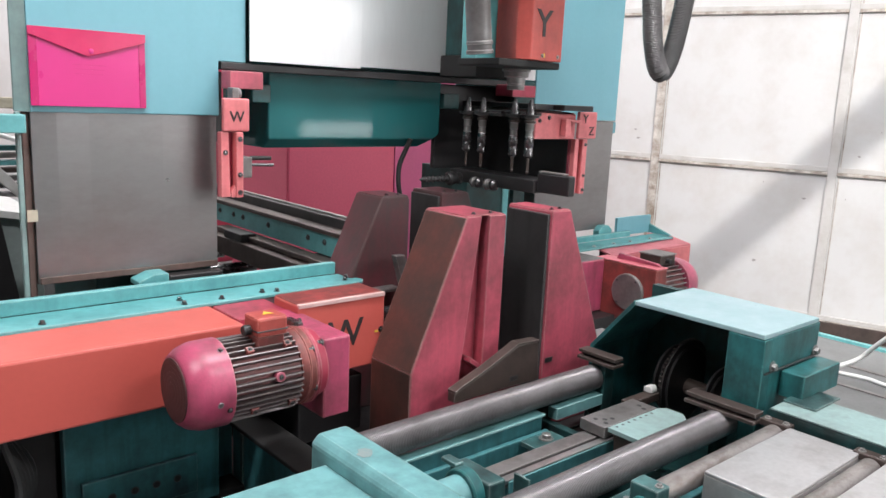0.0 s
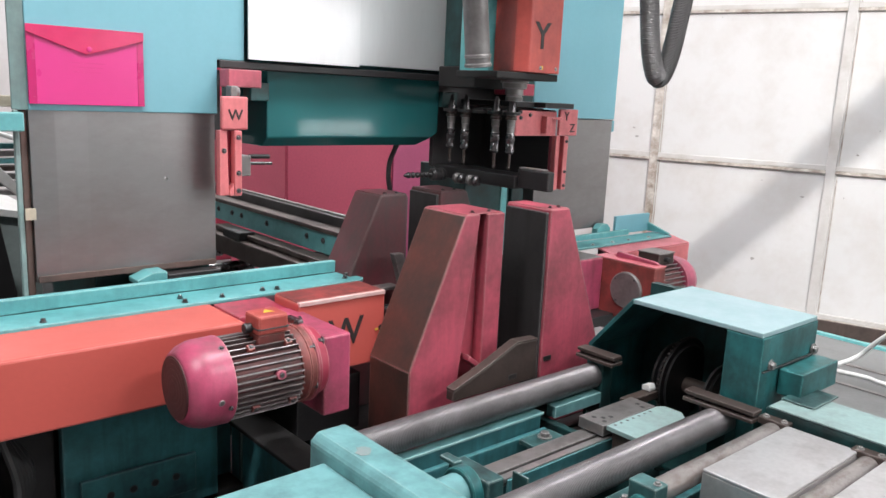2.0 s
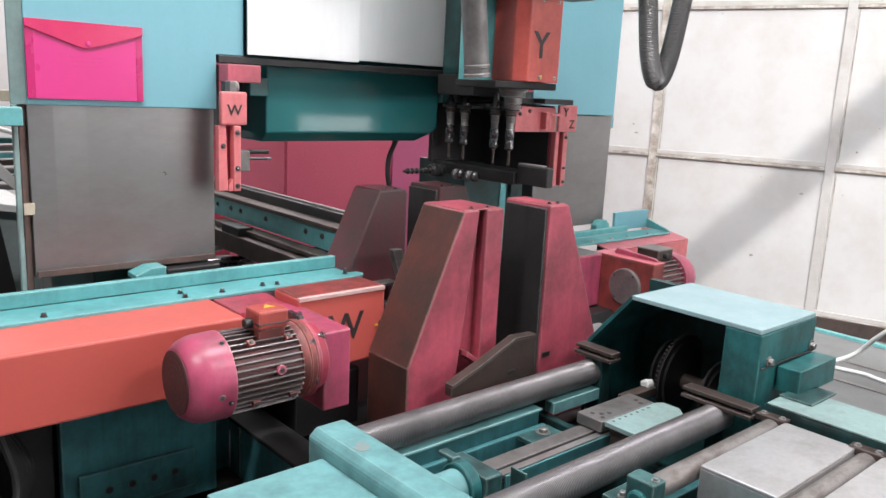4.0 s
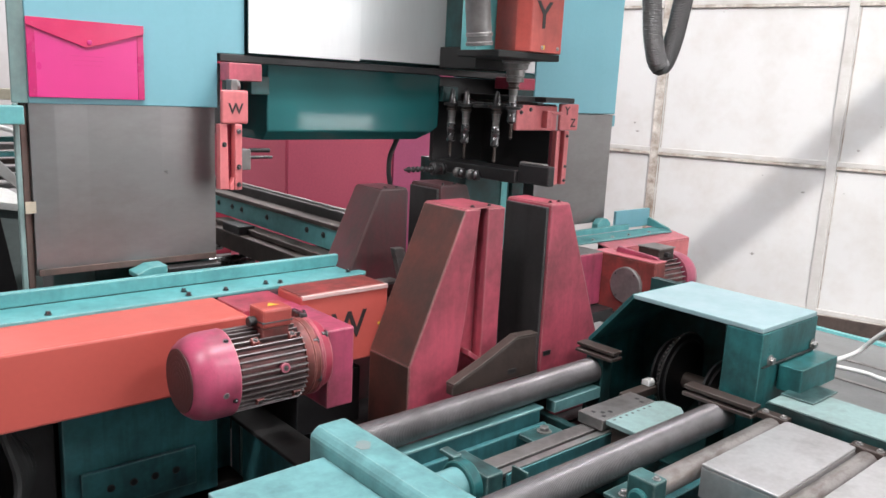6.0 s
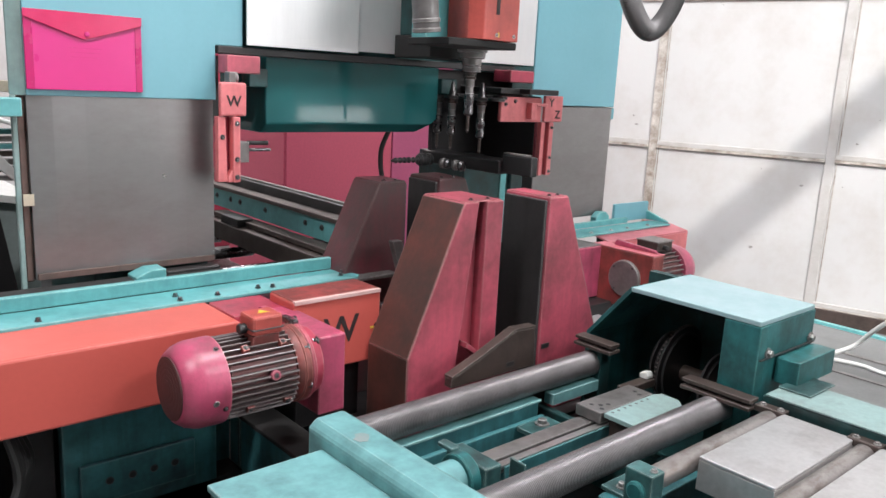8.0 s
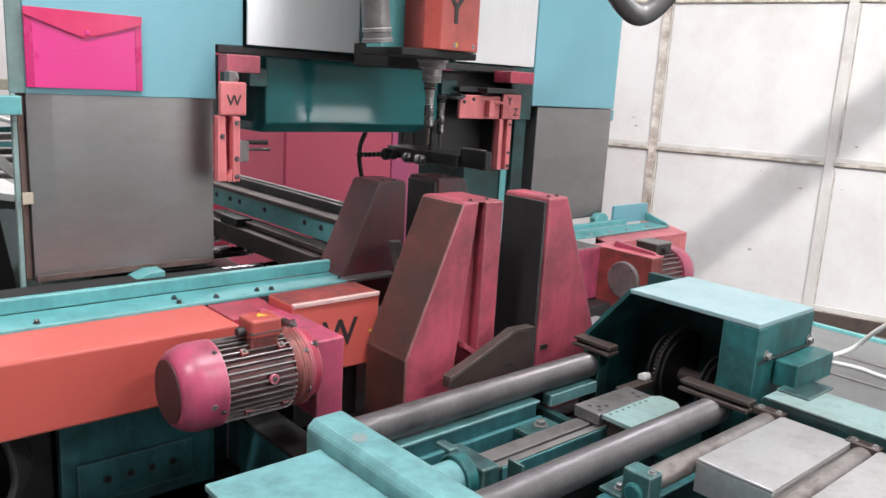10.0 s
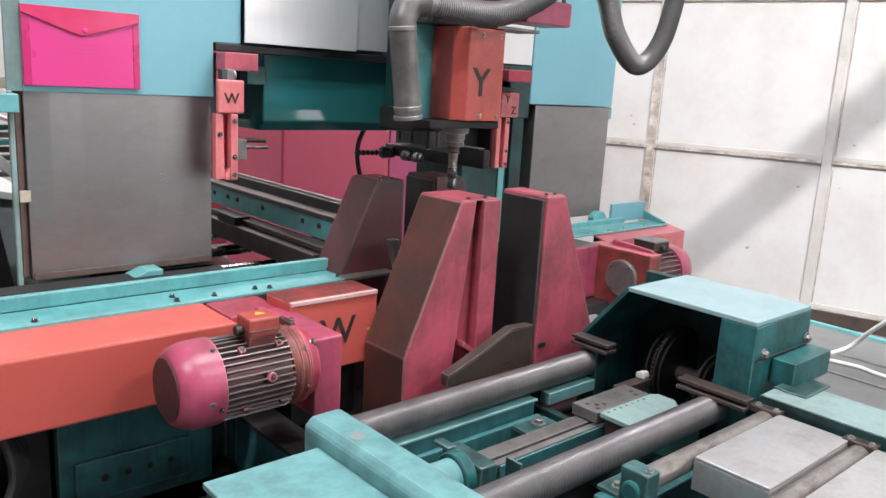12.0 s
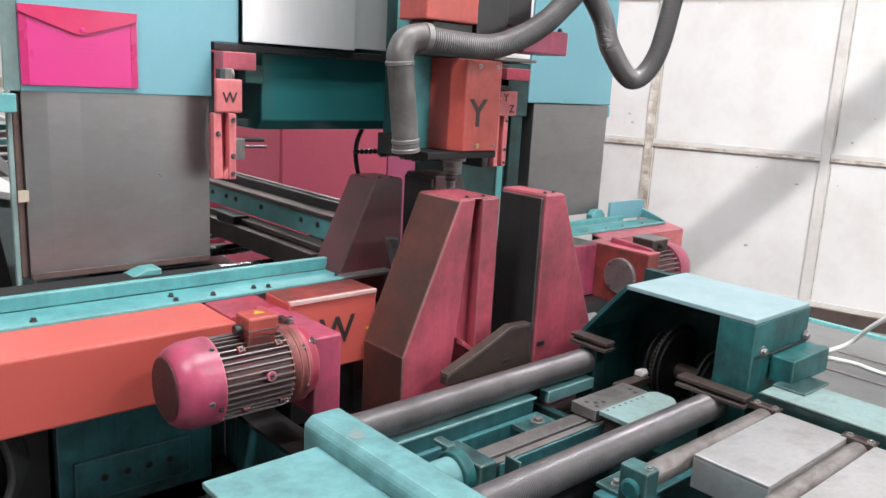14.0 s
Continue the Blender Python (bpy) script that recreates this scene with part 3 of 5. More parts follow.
    part("hose", tube([(1.92, 1.99, 2.165), (2.02, 1.965, 2.155), (2.19, 1.945, 2.155), (2.34, 1.945, 2.20), (2.47, 1.955, 2.262), (2.58, 1.975, 2.33), (2.68, 1.99, 2.395), (2.725, 2.0, 2.413), (2.75, 2.0, 2.400)], 0.039, None, 22, 10, 0.003, 0.0075), HOSE, h, "grey spiral suction hose")
    part("hose_clip", lathe([(0, 0.042), (0.002, 0.047), (0.02, 0.047), (0.022, 0.042)], (1.925, 1.988, 2.166), (1, -0.2, -0.05), None, 28), PLATE, h)
    part("hose_clip", lathe([(0, 0.042), (0.002, 0.049), (0.03, 0.049), (0.032, 0.042)], (2.70, 1.995, 2.405), (1, 0.2, 0.35), None, 28), DARK, h)
    part("hose_hanger", rod((2.70, 2.0, 2.44), (2.33, 2.17, 2.6), 0.012), DARK, h)
    return h


# ---- hanging hose loop ----
HOSE_PIECES, HOSE_LENGTH = 64, 1.30
HOSE_END = Vector((3.165, 2.0, 2.42))


def hose_curve(dx, dz):
    """Equal steps along the sagging loop from the head, moved by dx and dz, to the fixed end."""
    a, b = Vector((2.748 + dx, 2.0, 2.403 + dz)), HOSE_END
    low = Vector((2.960 + 0.427 * dx + 0.083 * dz, 2.0, 1.794 - 0.46 * dx + 0.588 * dz))
    w = 0.070 - 0.31 * dx
    l, r = low + Vector((-1.05 * w, 0, 0.11)), low + Vector((0.95 * w + 0.01, 0, 0.11))
    p = smooth_path([a, a.lerp(l, 0.5) + Vector((0.012, 0, 0.012)), l, low, r, r.lerp(b, 0.5), b], 24)
    run = [0.0]
    for q, t in zip(p, p[1:]):
        run.append(run[-1] + (t - q).length)
    out, j, last = [], 0, len(p) - 1
    for i in range(HOSE_PIECES):
        s = run[-1] * (i + 0.5) / HOSE_PIECES
        while run[j + 1] < s:
            j += 1
        k = (s - run[j]) / (run[j + 1] - run[j])
        d = (p[min(j + 3, last)] - p[max(j - 2, 0)]).normalized()
        out.append((p[j].lerp(p[j + 1], k), math.degrees(math.atan2(d.x, d.z))))
    return out


def hose_loop():
    h = thing("suction_hose", (3.165, 2.0, 2.42), "grey spiral suction hose hanging in a loop", "hose")
    L = HOSE_LENGTH / HOSE_PIECES
    bm = bmesh.new()
    prof = [(-0.004, 0.036)] + [(L * k / 6, 0.0418 if k % 2 else 0.0385) for k in range(7)] + [(L + 0.004, 0.036)]
    me = finish(lathe(prof, (0, 0, -L / 2), (0, 0, 1), bm, 22), HOSE, (0, 0, 0), True)
    out = []
    for i in range(HOSE_PIECES):
        o = new("segment", me)
        o.parent = h
        out.append(o)
    b = part("end_bracket", box(3.10, 3.23, 1.95, 2.05, 2.42, 2.46), DARK, h)
    part("hanger", rod((3.17, 2.0, 2.46), (3.17, 2.0, 4.6), 0.012), DARK, h)
    return h, out


# ---- tool magazine ----
def tool(name, y, x=2.277, z=1.656, group="tools in the magazine"):
    t = thing(name, (x, y, z), "drill in a tapered steel holder", "tool", group)
    down = (0, 0, -1)
    part("taper", lathe([(0, 0.004), (0.003, 0.007), (0.05, 0.0165), (0.064, 0.018)], (x, y, z), down, None, 20), CHROME, t, "bright ground taper")
    part("collar", lathe([(0.0645, 0.023), (0.074, 0.023), (0.076, 0.018), (0.080, 0.018), (0.082, 0.023), (0.092, 0.023)], (x, y, z), down, None, 20), BROWN, t)
    part("shank", lathe([(0.0925, 0.017), (0.118, 0.017), (0.120, 0.015), (0.142, 0.015), (0.145, 0.017)], (x, y, z), down, None, 20), PLATE, t)
    part("holder", lathe([(0.1455, 0.016), (0.150, 0.018), (0.182, 0.018), (0.184, 0.0165), (0.188, 0.0165), (0.190, 0.018), (0.220, 0.018), (0.226, 0.012)], (x, y, z), down, None, 20), CHROME, t)
    part("bit", lathe([(0.2265, 0.008)] + [(0.228 + 0.006 * i, 0.0075 if i % 2 else 0.0055) for i in range(10)] + [(0.292, 0.001)], (x, y, z), down, None, 10), BROWN, t)
    return t


def magazine():
    m = thing("tool_magazine", (2.4, 2.3, 1.3), "black tool magazine on a slide with a salmon bracket", "tool magazine")
    part("body", box(2.235, 2.36, 2.03, 2.52, 1.30, 1.352), DARK, m)
    part("back", box(2.56, 2.59, 2.151, 2.86, 1.30, 1.61), DARK, m, "oily black back plate")
    part("rail", box(2.42, 2.60, 2.06, 2.80, 1.618, 1.640), DARK, m)
    part("rail_end", box(2.31, 2.419, 2.118, 2.16, 1.618, 1.640), DARK, m)
    part("rail", box(2.46, 2.50, 2.14, 2.80, 1.607, 1.616), PLATE, m, "bare steel guide strip")
    e = part("end_block", box(2.25, 2.285, 1.868, 2.03, 1.305, 1.382, 0.006), DARK, m)
    part("cap", box(2.252, 2.283, 1.90, 2.028, 1.383, 1.388), PLATE, e)
    b = part("bracket", box(2.315, 2.563, 2.118, 2.138, 1.502, 1.606, 0.006), SALMON, m)
    part("rib", box(2.465, 2.495, 2.085, 2.117, 1.515, 1.585), SALMON, b)
    part("rib", box(2.496, 2.564, 2.085, 2.117, 1.57, 1.582), SALMON, b)
    for x, z in ((2.34, 1.575), (2.395, 1.588)):
        part("bolt", bolt((x, 2.118, z), (0, -1, 0), 0.006), CHROME, b)
    pl = part("letter_plate", box(2.565, 2.682, 2.102, 2.117, 1.505, 1.616, 0.005), SALMON, m)
    a = part("arm_web", box(2.558, 2.637, 2.135, 2.150, 1.272, 1.503), MAGENTA, m)
    part("arm_flange", box(2.558, 2.582, 2.108, 2.134, 1.272, 1.503), SALMON, m)
    part("arm_flange", box(2.609, 2.637, 2.108, 2.134, 1.272, 1.503), SALMON, m)
    for z in (1.29, 1.35, 1.48):
        part("bolt", bolt((2.623, 2.108, z), (0, -1, 0), 0.005), DARK, a)
    letter("Z", (2.647, 2.1005, 1.535), 0.05, 90, 0, pl)
    letter("Y", (2.605, 2.1005, 1.585), 0.05, 90, 0, pl)
    d = part("side_drill", lathe([(0, 0.004)] + [(0.012 + 0.012 * i, 0.0135 if i % 2 else 0.008) for i in range(16)] + [(0.22, 0.012)], (2.02, 2.46, 1.315), (1, 0, 0), None, 14), DARK, m, "black twist drill pointing sideways")
    part("chuck", lathe([(0, 0.02), (0.01, 0.028), (0.03, 0.028), (0.035, 0.02), (0.05, 0.02), (0.052, 0.026), (0.07, 0.026)], (2.165, 2.46, 1.315), (1, 0, 0)), DARK, d)
    for k, y in enumerate((2.33, 2.30, 2.25, 2.215)):
        part("ring", lathe([(0, 0.012), (0.006, 0.022), (0.018, 0.022), (0.024, 0.012)], (2.20, y + 0.01, 1.312), (0, -1, 0.1), None, 20), CHROME if k % 2 else PLATE, m)
    for y in (2.469, 2.378, 2.287, 2.196, 2.11):
        part("tool_fork", box(2.30, 2.33 if y < 2.2 else 2.55, y - 0.012, y + 0.012, 1.592, 1.606), DARK, m)
        part("tool_grip", lathe([(0, 0.036), (0.012, 0.036)], (2.277, y, 1.585), (0, 0, 1), None, 20), DARK, m)
    return m


def trailing_cable():
    c = thing("black_cable", (2.06, 2.62, 1.42), "black rubber cable hanging from the tool magazine", "cable")
    part("cable", tube([(2.075, 2.60, 1.47), (2.06, 2.62, 1.41), (2.045, 2.63, 1.36), (2.04, 2.63, 1.30), (2.05, 2.63, 1.24), (2.075, 2.63, 1.16)], 0.0105), RUBBER, c)
    return c


# ---- horizontal drill unit W ----
def drill_unit():
    u = thing("horizontal_drill_unit", (1.0, 2.2, 0.75), "orange horizontal drill unit with turquoise rail and motor", "drill unit")
    part("rail_web", box(-0.9, 1.60, 2.43, 2.455, 0.975, 1.020), TURQ, u)
    pl = part("rail_plate", prism([(-0.9, 2.285), (1.62, 2.285), (1.645, 2.31), (1.61, 2.43), (-0.9, 2.43)], "z", 0.962, 0.975), TURQ, u)
    for x, y in ((0.10, 2.31), (0.55, 2.31), (0.96, 2.31), (0.965, 2.36), (1.085, 2.31), (1.235, 2.32), (1.285, 2.31), (1.575, 2.33), (1.60, 2.36)):
        part("bolt", bolt((x, y, 0.975), (0, 0, 1), 0.007, 0.009), CHROME, pl)
    part("cover", prism([(-0.9, 0.757), (1.10, 0.757), (1.10, 0.90), (1.03, 0.965), (-0.9, 0.965)], "y", 2.052, 2.30, 0.008), ORANGE, u, "orange red sheet cover")
    w = part("nose_cover", box(1.215, 1.552, 2.052, 2.205, 0.746, 0.992, 0.006), ORANGE, u, "orange red nose cover")
    letter("W", (1.395, 2.0505, 0.87), 0.13, 90, 0, w)
    part("spindle", rod((1.55, 2.2, 0.87), (1.70, 2.2, 0.87), 0.022), CHROME, u)
    part("belt_case", box(1.145, 1.235, 1.79, 2.12, 0.73, 0.967, 0.006), FANCOVER, u, "pink red belt case")
    mo = part("motor_body", rod((0.855, 1.86, 0.883), (1.10, 1.86, 0.883), 0.098, None, 40), MOTORBODY, u)
    for i in range(38):
        a = 2 * math.pi * i / 38
        d = Vector((0, math.cos(a), math.sin(a)))
        t = Vector((0, -d.z, d.y))
        bm = bmesh.new()
        vs = []
        for x in (0.85, 1.058):
            for r, k in ((0.088, 0.003), (0.113, 0.0018), (0.113, -0.0018), (0.088, -0.003)):
                vs.append(bm.verts.new(Vector((x, 1.86, 0.883)) + d * r + t * k))
        for q in ((0, 1, 2, 3), (7, 6, 5, 4), (0, 4, 5, 1), (1, 5, 6, 2), (2, 6, 7, 3)):
            bm.faces.new([vs[j] for j in q])
        part("fin", bm, FIN, mo, smooth=False)
    part("fan_cover", lathe([(0, 0.075), (0.0, 0.086), (0.004, 0.093), (0.022, 0.107), (0.045, 0.115), (0.06, 0.117), (0.115, 0.118), (0.115, 0.110)], (0.742, 1.86, 0.883), (1, 0, 0), None, 48), FANCOVER, u, "pink red fan cover")
    g = part("fan_grille", rod((0.739, 1.86, 0.883), (0.744, 1.86, 0.883), 0.084, None, 40), GRILLE, u, "dusty fan grille")
    for k, r in enumerate((0.02, 0.034, 0.048, 0.062, 0.076)):
        part("ring", lathe([(0, r - 0.004), (0.0006, r + 0.003), (0.003, r + 0.0035)], (0.7340 + 0.0009 * k, 1.86, 0.883), (1, 0, 0), None, 32), GRILLE, g)
    for x, a in ((0.92, 55), (1.03, 55), (0.92, -35), (1.03, -35), (0.985, 10)):
        d = Vector((0, -math.cos(radians(a)), math.sin(radians(a))))
        c = Vector((x, 1.86, 0.883)) + d * 0.10
        part("lug", rod(c, c + d * 0.018, 0.014, None, 4 if a != 10 else 16), RUSTRED if a != 10 else FANCOVER, mo)
        part("bolt", bolt(c + d * 0.018, d, 0.005, 0.003), DARK, mo)
    part("bearing_shield", lathe([(0, 0.104), (0.006, 0.108), (0.022, 0.108), (0.024, 0.112), (0.040, 0.112), (0.042, 0.105)], (1.059, 1.86, 0.883), (1, 0, 0), None, 44), RUSTRED, u, "rust red bearing shield")
    part("flange", lathe([(0, 0.110), (0.003, 0.113), (0.012, 0.113), (0.014, 0.104), (0.043, 0.098)], (1.1015, 1.86, 0.883), (1, 0, 0), None, 44), MAGENTA, u, "oily red motor flange")
    for k in range(6):
        a = radians(60 * k + 20)
        part("flange_bolt", bolt((1.1015, 1.86 + 0.105 * math.cos(a), 0.883 + 0.105 * math.sin(a)), (-1, 0, 0), 0.008, 0.012), CHROME, u)
    for a in (62, -20, 150):
        d = Vector((0, -math.cos(radians(a)), math.sin(radians(a))))
        part("cover_screw", bolt(Vector((0.842, 1.86, 0.883)) + d * 0.117, d, 0.005, 0.005), CHROME, u)
    part("cover_dent", lathe([(0, 0.009), (0.001, 0.008)], Vector((0.815, 1.86, 0.883)) + Vector((0, -0.985, -0.17)) * 0.1175, (0, -0.985, -0.17), None, 10), PLATE, u, "bare metal scrape")
    tb = part("terminal_box", box(0.940, 1.030, 1.79, 1.870, 1.004, 1.058, 0.008), HEADRED, u)
    part("lid_gap", box(0.938, 1.032, 1.788, 1.872, 1.018, 1.024), DARK, tb)
    part("warning_mark", prism([(0.970, 1.82), (1.003, 1.82), (0.987, 1.846)], "z", 1.0582, 1.0592, 0), YELLOW, tb)
    part("gland", rod((0.917, 1.83, 1.02), (0.939, 1.83, 1.02), 0.014, None, 12), DARK, tb)
    part("pedestal", box(0.945, 1.025, 1.80, 1.865, 0.97, 1.003), RUSTRED, tb)
    part("case_bracket", prism([(1.84, 0.955), (1.84, 0.965), (1.93, 0.995), (2.10, 0.985), (2.12, 0.955)], "x", 1.12, 1.144), FANCOVER, u)
    part("case_clip", box(1.10, 1.12, 1.86, 1.93, 0.985, 1.005), CHROME, u)
    for y in (1.80, 1.84, 1.92):
        part("case_bolt", bolt((1.142, y, 0.985 if y > 1.9 else 0.955), (-1, 0, 0.2), 0.009, 0.012), CHROME, u)
    part("mark", box(1.512, 1.525, 2.0495, 2.051, 0.858, 0.866, 0), YELLOW, w)
    part("screw", bolt((1.538, 2.052, 0.866), (0, -1, 0), 0.007), CHROME, w)
    # the worn lip's pale colour includes the highlight along the edge
    part("lip", box(1.217, 1.550, 2.047, 2.062, 0.982, 0.9955, 0.002), LIT_EDGE, w, "rubbed edge with a painted highlight")
    part("top_sheet", box(1.218, 1.548, 2.066, 2.200, 0.9925, 0.9955, 0.001), RUSTRED, w, "oily red top sheet")
    part("collar", box(1.04, 1.22, 2.10, 2.28, 0.80, 0.965), MAGENTA, u)
    return u


# ---- jaws ----
def jaw(name, x0, x1, x2, y0, y1, z0, zk, z1, mirror, oily, label, recess=True):
    """Clamp tower: x0 foot, x1 top of the slope, x2 clamping face."""
    j = thing(name, ((x0 + x2) / 2, (y0 + y1) / 2, z0), label, "clamp jaw", "clamp jaws at the drilling line")
    s = 1 if not mirror else -1
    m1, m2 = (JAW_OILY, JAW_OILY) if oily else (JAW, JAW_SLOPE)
    if recess:
        g0, g1 = x2 - s * 0.108, x2 - s * 0.078
        part("slope_block", prism([(x0, z0), (x0, zk), (x1, z1), (g0, z1), (g0 - s * 0.10, z0)], "y", y0, y1, 0.004), m1, j)
        part("recess", prism([(g0 - s * 0.10, z0), (g0 - s * 0.01, z1 - 0.004), (g1, z1 - 0.004), (g1, z0)], "y", y0 + 0.04, y1 - 0.004, 0.001), m1, j)
        part("face_flange", box(min(g1, x2), max(g1, x2), y0 - 0.006, y1, z0 + 0.2, z1, 0.004), m1, j)
        part("face_foot", prism([(g1, z0), (x2 + s * 0.03, z0), (x2 + s * 0.03, z0 + 0.17), (x2, z0 + 0.199), (g1, z0 + 0.199)], "y", y0 + 0.01, y1, 0.003), m1, j)
        part("gusset", prism([(g0 - s * 0.04, zk + 0.02), (g1, zk - 0.03), (g1, zk - 0.05), (g0 - s * 0.04, zk)], "y", y0 - 0.02, y0 + 0.03, 0.002), m1, j)
    else:
        part("slope_block", prism([(x0, z0), (x0, zk), (x1, z1), (x2, z1), (x2, z0)], "y", y0, y1, 0.004), m1, j)
    ux, uz = x1 - x0, z1 - zk
    n = math.hypot(ux, uz)
    ox, oz = -s * abs(uz) / n * 0.004, abs(ux) / n * 0.004
    part("slope_plate", prism([(x0 + ox, zk + oz), (x1 + ox, z1 + oz - 0.004), (x1 - ox * 0.2, z1 - 0.006), (x0 - ox * 0.2, zk)], "y", y0 + 0.003, y1 - 0.003, 0.001), m2, j, "rubbed brown sloping plate")
    part("side_plate", box(min(x0 - s * 0.004, x0), max(x0 - s * 0.004, x0), y0 + 0.003, y1 - 0.003, z0, zk - 0.002, 0.001), m2, j)
    part("cap", box(min(x1, x2) + 0.003, max(x1, x2) - 0.003, y0 + 0.004, y1 - 0.004, z1, z1 + 0.003, 0.001), m1, j)
    for q in (0.3, 0.75):
        part("bolt", bolt((x1 + (x2 - x1) * q, y0 + 0.03, z1 + 0.003), (0, 0, 1), 0.006, 0.005), CHROME, j)
    part("wear_plate", box(min(x2, x2 + s * 0.012), max(x2, x2 + s * 0.012), y0 + 0.01, y1 - 0.004, z0 + 0.15, z1 - 0.01), WEARPLATE, j, "black clamping plate with rubbed edges")
    return j


def jaws():
    b = thing("clamp_bed", (2.0, 2.1, 0), "oil-black steel bed under the clamp towers", "machine bed")
    part("bed", box(1.45, 2.60, 1.74, 2.62, 0, 0.45), DARK, b)
    part("front_rail", box(1.60, 2.30, 1.665, 1.73, 0.56, 0.688), BROWN, b)
    part("front_skirt", box(1.15, 2.60, 1.70, 1.74, 0.0, 0.44), DARK, b)
    for x in (1.68, 1.83, 1.97, 2.1):
        part("bolt", bolt((x, 1.70, 0.688), (0, 0, 1), 0.012, 0.01), DARK, b)
    jaw("clamp_tower", 1.503, 1.715, 1.888, 1.835, 2.05, 0.45, 0.775, 1.27, False, False, "worn red clamp tower with oily sloping side")
    jaw("clamp_tower", 2.42, 2.19, 2.092, 1.80, 2.02, 0.45, 0.72, 1.27, True, False, "worn red clamp tower with black clamping face", False)
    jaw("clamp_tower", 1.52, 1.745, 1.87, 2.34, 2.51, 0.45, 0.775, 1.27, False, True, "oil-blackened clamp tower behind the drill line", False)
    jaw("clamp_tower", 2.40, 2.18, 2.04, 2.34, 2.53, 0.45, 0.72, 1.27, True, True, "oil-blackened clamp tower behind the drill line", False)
    r = thing("guide_ramp", (1.8, 1.75, 0.69), "brown steel guide ramp beside the clamp tower", "guide ramp")
    part("ramp", prism([(1.60, 0.690), (1.60, 0.72), (1.743, 0.772), (1.885, 0.832), (1.985, 0.828), (1.995, 0.690)], "y", 1.732, 1.765), BROWN, r)
    part("top_strip", prism([(1.60, 0.721), (1.60, 0.73), (1.743, 0.782), (1.885, 0.842), (1.985, 0.838), (1.985, 0.83), (1.885, 0.834), (1.743, 0.773)], "y", 1.729, 1.766, 0.001), BROWN, r)
    part("slot", box(1.85, 1.89, 1.7305, 1.733, 0.71, 0.728, 0), DARK, r)
    part("slot", box(2.10, 2.14, 1.794, 1.797, 0.71, 0.728, 0), DARK, r)
    d = thing("deflector_plate", (1.84, 2.3, 0.45), "bent grey steel deflector by the rear tower", "plate")
    part("blade", prism([(1.738, 1.065), (1.782, 1.065), (1.90, 0.72), (1.90, 0.45), (1.85, 0.45), (1.85, 0.72)], "y", 2.24, 2.27), PLATE, d)
    part("ledge", box(1.57, 1.80, 2.285, 2.338, 0.915, 0.93), PLATE, d)


# ---- roller table ----
def rollers():
    for y, z, r, x0, x1, m, lab in ((1.617, 0.70, 0.045, 1.12, 2.165, ROLLER, "knurled grey steel drive roller"),
                                   (1.131, 0.70, 0.045, 0.75, 2.20, ROLLER, "knurled grey steel drive roller"),
                                   (0.963, 0.72, 0.030, 1.568, 2.20, RUSTROLL, "bare steel roller with rust streaks"),
                                   (0.696, 0.72, 0.030, 1.568, 2.20, RUSTROLL, "bare steel roller with rust streaks")):
        t = thing("conveyor_roller", (x0, y, z), lab, "roller", "rollers of the roller table")
        part("barrel", rod((x0, y, z), (x1, y, z), r, None, 40), m, t)
        part("axle", rod((x1, y, z), (x1 + 0.06, y, z), r * 0.4, None, 16), DARK, t)


# centre and radius of the chain wheels
WHEELS = ((2.45, 1.44, 0.68, 0.155), (2.46, 1.50, 0.68, 0.12), (2.45, 1.30, 0.66, 0.115), (2.47, 1.22, 0.68, 0.11))


